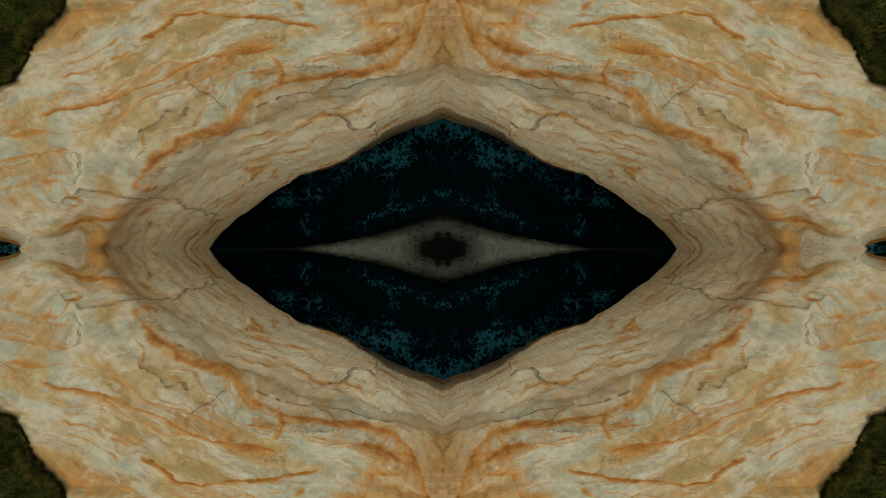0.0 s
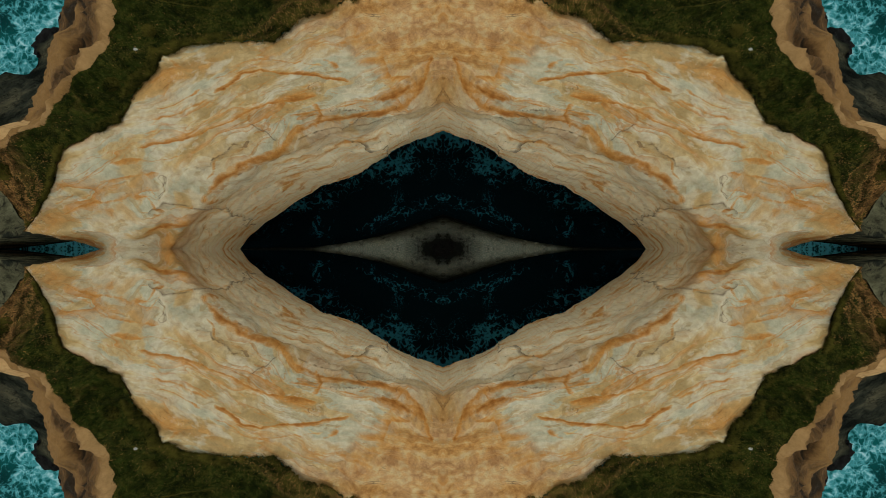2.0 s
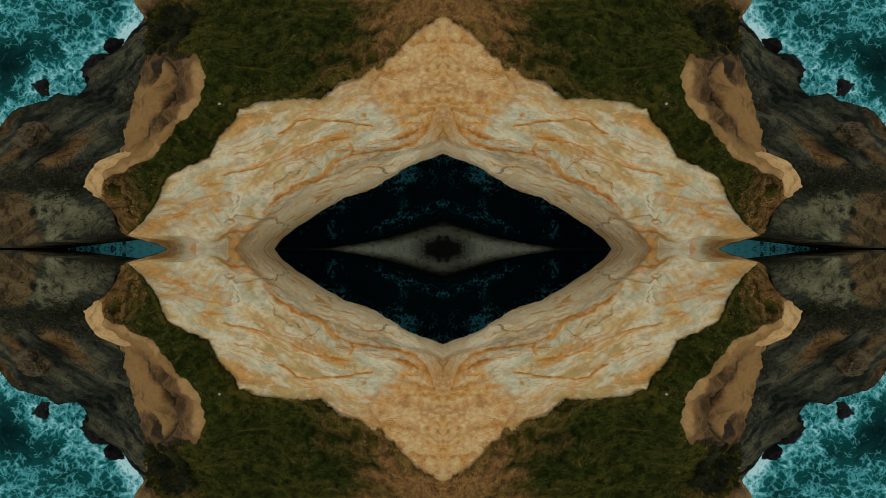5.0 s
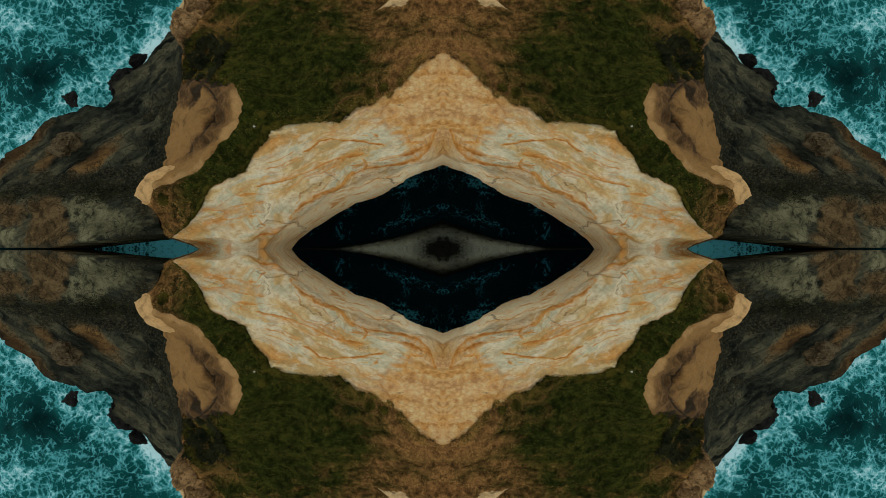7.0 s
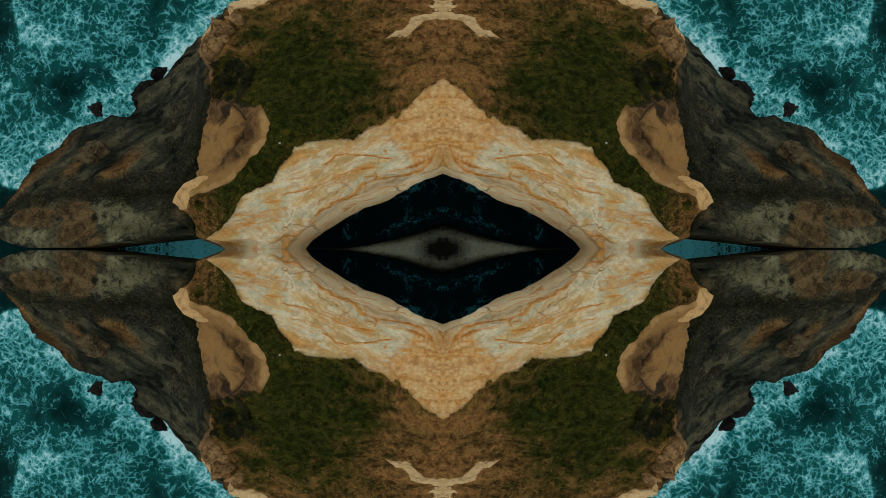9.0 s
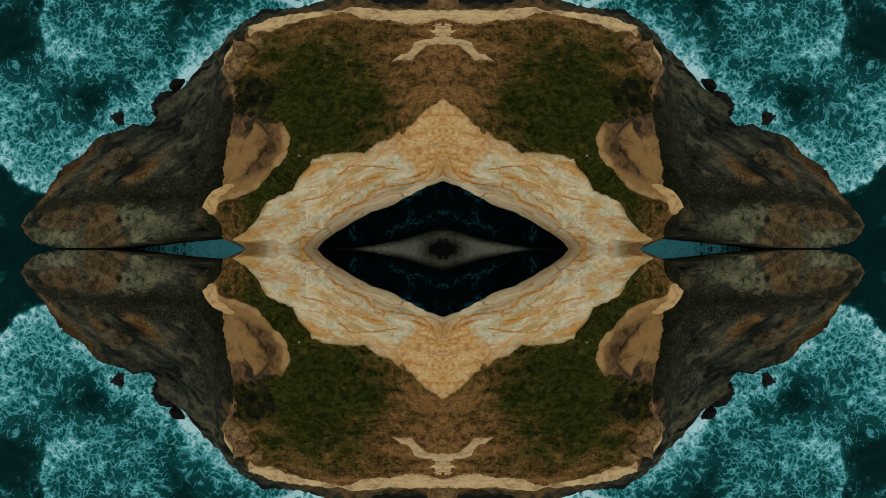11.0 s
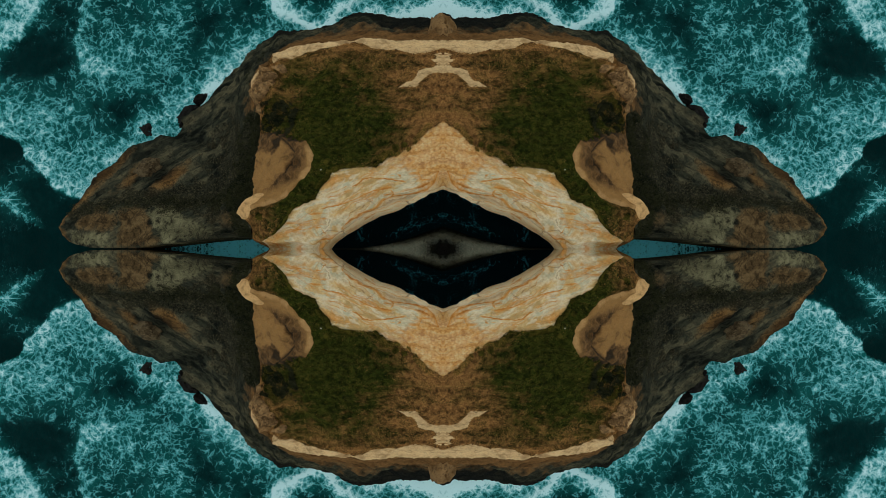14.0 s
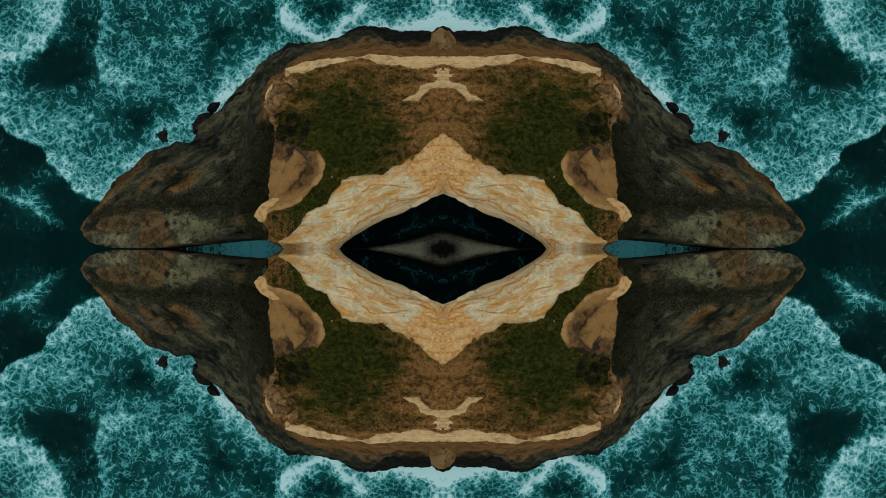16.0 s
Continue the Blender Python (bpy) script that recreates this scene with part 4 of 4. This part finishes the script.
for corner in CORNERS:
    sand_ledge(corner)
    z0 = 24.0 * LOW
    crag = [(17.1, 15.3, 0.0, 0.95, 1.0, 10), (16.4, 14.2, 0.6, 0.85, 0.85, 40), (16.1, 15.5, 0.5, 0.75, 0.85, 70), (16.7, 16.3, 0.0, 0.65, 0.7, -20), (16.9, 13.9, -0.5, 0.65, 0.75, 80)]
    outcrop = thing("rock_outcrop", "craggy tan sandstone outcrop on the edge of the plateau", "rock outcrop", "outcrops")
    for n, (cx, cy, dz, sx, sy, turn) in enumerate(crag):
        under_thing(sheet("boulder", lump(cx, cy, z0 + dz - 0.2, (sx * 1.45, sy * 1.5, 1.25), turn, 3.1 * n + 2, 0.45, 44, 16), CRAG, corners=(corner,)), outcrop)
    for n, (cx, cy, dz, sx, sy) in enumerate(((17.75, 15.5, 0.1, 0.28, 0.55), (17.7, 14.7, 0.0, 0.3, 0.42), (17.3, 14.0, 0.1, 0.28, 0.4), (17.3, 16.5, 0.0, 0.25, 0.5))):
        under_thing(sheet("broken_rim", lump(cx, cy, z0 + dz, (sx * 1.2, sy * 1.2, 0.6), 12 * n, 60 + 2.3 * n, 0.5, 24, 14), PALE, corners=(corner,)), outcrop)
    stone("ledge_knob", [lump(15.3, 3.45, 32.4 * LOW, (1.45, 0.78, 0.75), -27, 2.2, 0.22, 40), lump(15.7, 3.1, 32.0 * LOW, (0.85, 0.5, 0.6), 0, 5.2, 0.25, 30)], KNOB, corner, "smooth pale orange sandstone knob at the end of the ledge", "rock", "knobs")
    stone("rock_slab", [lump(14.5, 16.1, 27.5 * LOW, (0.62, 0.27, 0.16), 0, 6.4, 0.4, 24, 12)], CRAG, corner, "flat pale sandstone slab lying in brown turf", "rock slab", "slabs")
    stone("sea_rock", [lump(33.3, 17.45, 0.3, (2.0, 0.85, 1.2), -52, 12.4, 0.6, 40, 16), lump(31.9, 19.7, 0.2, (1.1, 0.5, 0.9), -48, 4.4, 0.6, 34, 14)], WET, corner,
          "jagged black layered rock awash in surf below the cliff", "sea rock", "surf rocks")
    stone("cliff_boulder", [lump(35.9, 10.1, 3.6, (1.45, 1.1, 0.85), -50, 8.8, 0.6, 44, 18)], OCHREDARK, corner, "crumbling dark brown boulder stuck to the rock slope", "boulder", "slope boulders")
    stone("sea_rock", [lump(39.2, 16.0, -0.3, (1.2, 1.0, 0.9), 30, 15.4, 0.5, 26, 14)], WET, corner, "small black rock standing alone in the surf", "sea rock", "surf rocks")
WHITE = sand_material("white_stone", (0.62, 0.60, 0.55))
for corner in CORNERS:
    x, y = 9.25, 6.0
    z = float(turf_top(np.array([x]), np.array([y]))[0][0])
    stone("white_stone", [lump(x, y, z, (0.07, 0.05, 0.05), 30, 41.0, 0.3, 10)], WHITE, corner, "small white stone at the edge of the grass", "stone", "white stones")
for side in (1, -1):
    grid = lump(0, 24.2, -0.5, (2.5, 4.0, 9.2), 0, 2.7, 0.16, 44) * np.array((1, side, 1))
    rib = 0.22 * ridged(np.stack([grid[..., 0] * 1.3, grid[..., 1] * 0.5, grid[..., 2] * 0.12], -1).reshape(-1, 3) + 4, 4).reshape(grid.shape[:2])
    grid[1:, 1:-1, 0] += (rib * np.sign(grid[..., 0]))[1:, 1:-1]
    grid[1:, 1:-1, 1] -= side * rib[1:, 1:-1]
    ob = sheet("rock_buttress", grid, OCHRE, corners=((1, 1),))
    tagged(ob, "brown rock buttress standing against the cliff above the surf", "rock buttress", "buttresses")


for k in range(14):
    x = 1.2 + 0.5 * k * ((k * 0.73) % 1) + 0.2 * k
    y = float(np.interp(x, bx, half)) * (0.1 + 0.4 * ((k * 0.37) % 1))
    z = 4.7 - 5.3 * (y / float(np.interp(x, bx, half))) ** 3.25 - 1.2 * math.exp(-(x * x + y * y) / 1.5)
    size = 0.06 + 0.08 * ((k * 0.61) % 1)
    for corner in CORNERS:
        under_thing(sheet("pebble", lump(x, y, z, (size * 1.4, size, size * 0.6), 40 * k, 50 + k, 0.35, 8), GREY, corners=(corner,)), shingle)
# black lump added to stand for the dark hollow in the bank
ob = stone("dark_hollow_lump", [lump(0.0, 0.0, 3.55, (1.0, 0.75, 0.55), 0, 31.3, 0.4, 34)], WET, (1, 1), "black lump added for the dark hollow of the shingle bank", "rock", "")


# ---- growth ----
def leaf_material(name, low, high):
    k = Mat(name)
    rnd = k.node("ShaderNodeNewGeometry").outputs["Random Per Island"]
    pos = k.place()
    x, y, z = k.split(pos)
    n = k.noise(k.join(k.math("MULTIPLY", x, 0.5), k.math("MULTIPLY", y, 1.3), 0.0), 0.6, 6, 0.65, 0.5)
    clump = k.noise(pos, 2.4, 5, 0.65)
    n = k.math("ADD", k.math("MULTIPLY", n, 0.5), k.math("MULTIPLY", clump, 0.5))
    n = k.ramp(n, [(0.40, 0.0), (0.60, 1.0)])
    c = k.ramp(k.math("ADD", k.math("MULTIPLY", rnd, 0.3), k.math("MULTIPLY", n, 0.7)), [(0.2, low), (0.75, high)])
    return k.finish(c, 0.85, 0.03)


GRASS = leaf_material("grass_blades", (0.007, 0.012, 0.002), (0.105, 0.088, 0.016))
HEATH = leaf_material("dry_heath", (0.075, 0.038, 0.013), (0.52, 0.27, 0.09))
SCRUB = leaf_material("dark_scrub", (0.006, 0.009, 0.005), (0.035, 0.036, 0.016))


def blades(name, xyz, length, width, material, seed, flat_part=0.5):
    """Loose blades, one triangle each, rooted at xyz."""
    rng = np.random.RandomState(seed)
    n = len(xyz)
    turn = rng.rand(n) * 2 * math.pi
    ln = length * (0.5 + rng.rand(n))
    lean = flat_part + (1 - flat_part) * rng.rand(n)
    d = np.stack([np.cos(turn) * lean, np.sin(turn) * lean, np.sqrt(np.clip(1 - lean ** 2, 0.03, 1))], -1)
    sidew = np.stack([-np.sin(turn), np.cos(turn), 0 * turn], -1) * (width * (0.6 + 0.8 * rng.rand(n)))[:, None]
    v = np.stack([xyz - sidew, xyz + sidew, xyz + d * ln[:, None]], 1).reshape(-1, 3)
    mesh = bpy.data.meshes.new(name)
    mesh.from_pydata(v.tolist(), [], np.arange(3 * n).reshape(-1, 3).tolist())
    mesh.materials.append(material)
    return new(name, mesh)


def spread_quarter(pts, corners=CORNERS):
    return np.concatenate([pts * (sx, sy, 1) for sx, sy in corners])


rng = np.random.RandomState(3)
N = 320000
px, py = rng.rand(N) * 17.5, rng.rand(N) * 19.2
z, f = turf_top(px, py)
ok = (f > -0.012) & (f < 0.99)
bank_in = ledge_inside(px, py)
ok &= (bank_in < -0.05) | ((bank_in < 0.5) & (py > 8.2) & (rng.rand(N) < 0.3)) | ((py > 9.0) & (fbm(np.stack([px, py, 0 * px], -1) * 1.1 + 3, 3) > 0.15))
bare = np.maximum(ridge_mask(px, py), hollow_mask(px, py))
tuft = np.stack([px, py, 0 * px], -1)
ok &= bare + 0.4 * (rng.rand(N) - 0.5) + 0.9 * fbm(tuft * (1.3, 2.6, 1) + 50, 4) < 0.2
P = np.stack([px, py, z], -1)[ok]
p2 = P * (1, 1, 0)
brown = np.maximum((6.0 - P[:, 0]) * 0.16, np.maximum((P[:, 1] - 14.8) * 0.22, (P[:, 0] - 12.6) * 0.16)) + 0.2 + 1.0 * fbm(p2 * 0.25, 3) + 1.05 * fbm(p2 * (0.6, 1.5, 1) + 0.8 * fbm(p2 * 0.5 + 40, 3)[:, None], 5)
pick = brown + 0.3 * rng.randn(len(P)) > 0.5
thin = fbm(p2 * 1.4 + 7, 3) > -0.7
ob = blades("grass", spread_quarter(P[~pick & thin]), 0.045, 0.0095, GRASS, 5)
tagged(ob, "short green grass covering the plateau", "grass", kind="stuff")
ob = blades("heath", spread_quarter(P[pick & thin]), 0.05, 0.0085, HEATH, 6)
tagged(ob, "dry rust-brown heath on the plateau", "heath", kind="stuff")

M = 60000
ba = 0.06 + (math.pi / 2 - 0.06) * rng.rand(M)
bf = -0.006 + 0.04 * rng.rand(M) ** 1.5
br, er = brow(ba)[0], edge(ba)[0]
rr = br + (er - br) * bf
ex, ey = rr * np.cos(ba), rr * np.sin(ba)
keep = fbm(np.stack([ex, ey, 0 * ex], -1) * 1.6 + 70, 4) > -0.1
hang = np.stack([ex, ey, turf_top(ex, ey)[0] + 0.01], -1)[keep]
tone = 0.35 * rng.randn(len(hang)) + (5.0 - hang[:, 0]) * 0.12 > 0.5
ob = blades("brow_grass", spread_quarter(hang[~tone]), 0.10, 0.012, GRASS, 15, 0.6)
tagged(ob, "ragged dark green grass hanging over the rim of the sandstone", "grass", kind="stuff")
ob = blades("brow_heath", spread_quarter(hang[tone]), 0.11, 0.011, HEATH, 16, 0.6)
tagged(ob, "dry brown tufts hanging over the rim of the sandstone", "heath", kind="stuff")

# scrub on the headland ridge and the gully
g = cliff.reshape(-1, 3)
sel = (g[:, 0] > 17.3) & (g[:, 2] > 1.0)
ridge = np.exp(-((g[:, 1] - 5.6 - 0.02 * (30 - g[:, 0])) / 1.2) ** 2) + 1.0 * np.exp(-((g[:, 0] - 20.5) / 3.5) ** 2) * (g[:, 1] < 15)
w_ = np.where(sel, np.clip(ridge + 0.9 * fbm(g * 0.6, 4) - 0.35, 0, 1), 0)
idx = rng.choice(len(g), 26000, p=w_ / w_.sum())
pts = g[idx] + rng.randn(len(idx), 3) * (0.18, 0.18, 0.05)
bx2, by2 = 12.2 + 4.2 * rng.rand(9000), 8.8 + 4.4 * rng.rand(9000)
bank_scrub = (by2 + 0.45 * (16 - bx2) > 10.5) & (turf_top(bx2, by2)[1] < 0.97) & (fbm(np.stack([bx2, by2, 0 * bx2], -1) * 0.9 + 13, 4) > -0.05)
pts = np.concatenate([pts, np.stack([bx2, by2, turf_top(bx2, by2)[0] + 0.12], -1)[bank_scrub]])
ob = blades("scrub", spread_quarter(pts), 0.2, 0.035, SCRUB, 9, 0.35)
tagged(ob, "black-green scrub clinging to the rock and the eroded bank", "scrub", kind="stuff")


def shrub(corner, x, y, size, seed):
    """A low rounded shrub of many small leaves over short twigs."""
    r = np.random.RandomState(seed)
    z = float(turf_top(np.array([x]), np.array([y]))[0][0])
    root = thing("shrub", "low dark green shrub growing in the turf", "shrub", "shrubs")
    n = 900
    d = r.randn(n, 3)
    d /= np.linalg.norm(d, axis=1, keepdims=True)
    d[:, 2] = np.abs(d[:, 2])
    rad = size * (0.55 + 0.45 * r.rand(n)) * (1 + 0.35 * fbm(d * 1.6 + seed, 3))
    pts = d * rad[:, None] * (1, 1, 0.7)
    ob = blades("crown", (pts + (x, y, z)) * (*corner, 1), 0.10 * size + 0.03, 0.022 * size + 0.012, SCRUB if seed % 2 else GRASS, seed, 0.3)
    under_thing(ob, root)
    bm = bmesh.new()
    for k in range(5):
        m = Matrix.Translation((x * corner[0], y * corner[1], z + 0.2 * size)) @ Euler((r.rand() - 0.5, r.rand() - 0.5, 0)).to_matrix().to_4x4()
        bmesh.ops.create_cone(bm, segments=5, radius1=0.03 * size, radius2=0.012 * size, depth=0.7 * size, matrix=m)
    mesh = bpy.data.meshes.new("twigs")
    bm.to_mesh(mesh)
    bm.free()
    mesh.materials.append(ROCK)
    under_thing(new("twigs", mesh), root)
    return root


for k, (x, y, size) in enumerate(((13.9, 10.8, 0.55), (14.6, 11.3, 0.6), (14.3, 12.3, 0.6), (13.4, 11.5, 0.35), (14.9, 10.3, 0.35), (13.6, 9.6, 0.3), (9.9, 4.9, 0.22), (8.9, 6.6, 0.2), (3.6, 7.7, 0.3), (2.9, 7.9, 0.25), (11.2, 8.6, 0.2), (14.4, 2.6, 0.35), (15.2, 10.5, 0.42), (15.5, 11.3, 0.5), (15.2, 12.1, 0.55), (14.9, 12.9, 0.45), (15.7, 12.5, 0.3))):
    for corner in CORNERS:
        shrub(corner, x, y, size, 2 * k + (1 if k < 6 else 0))
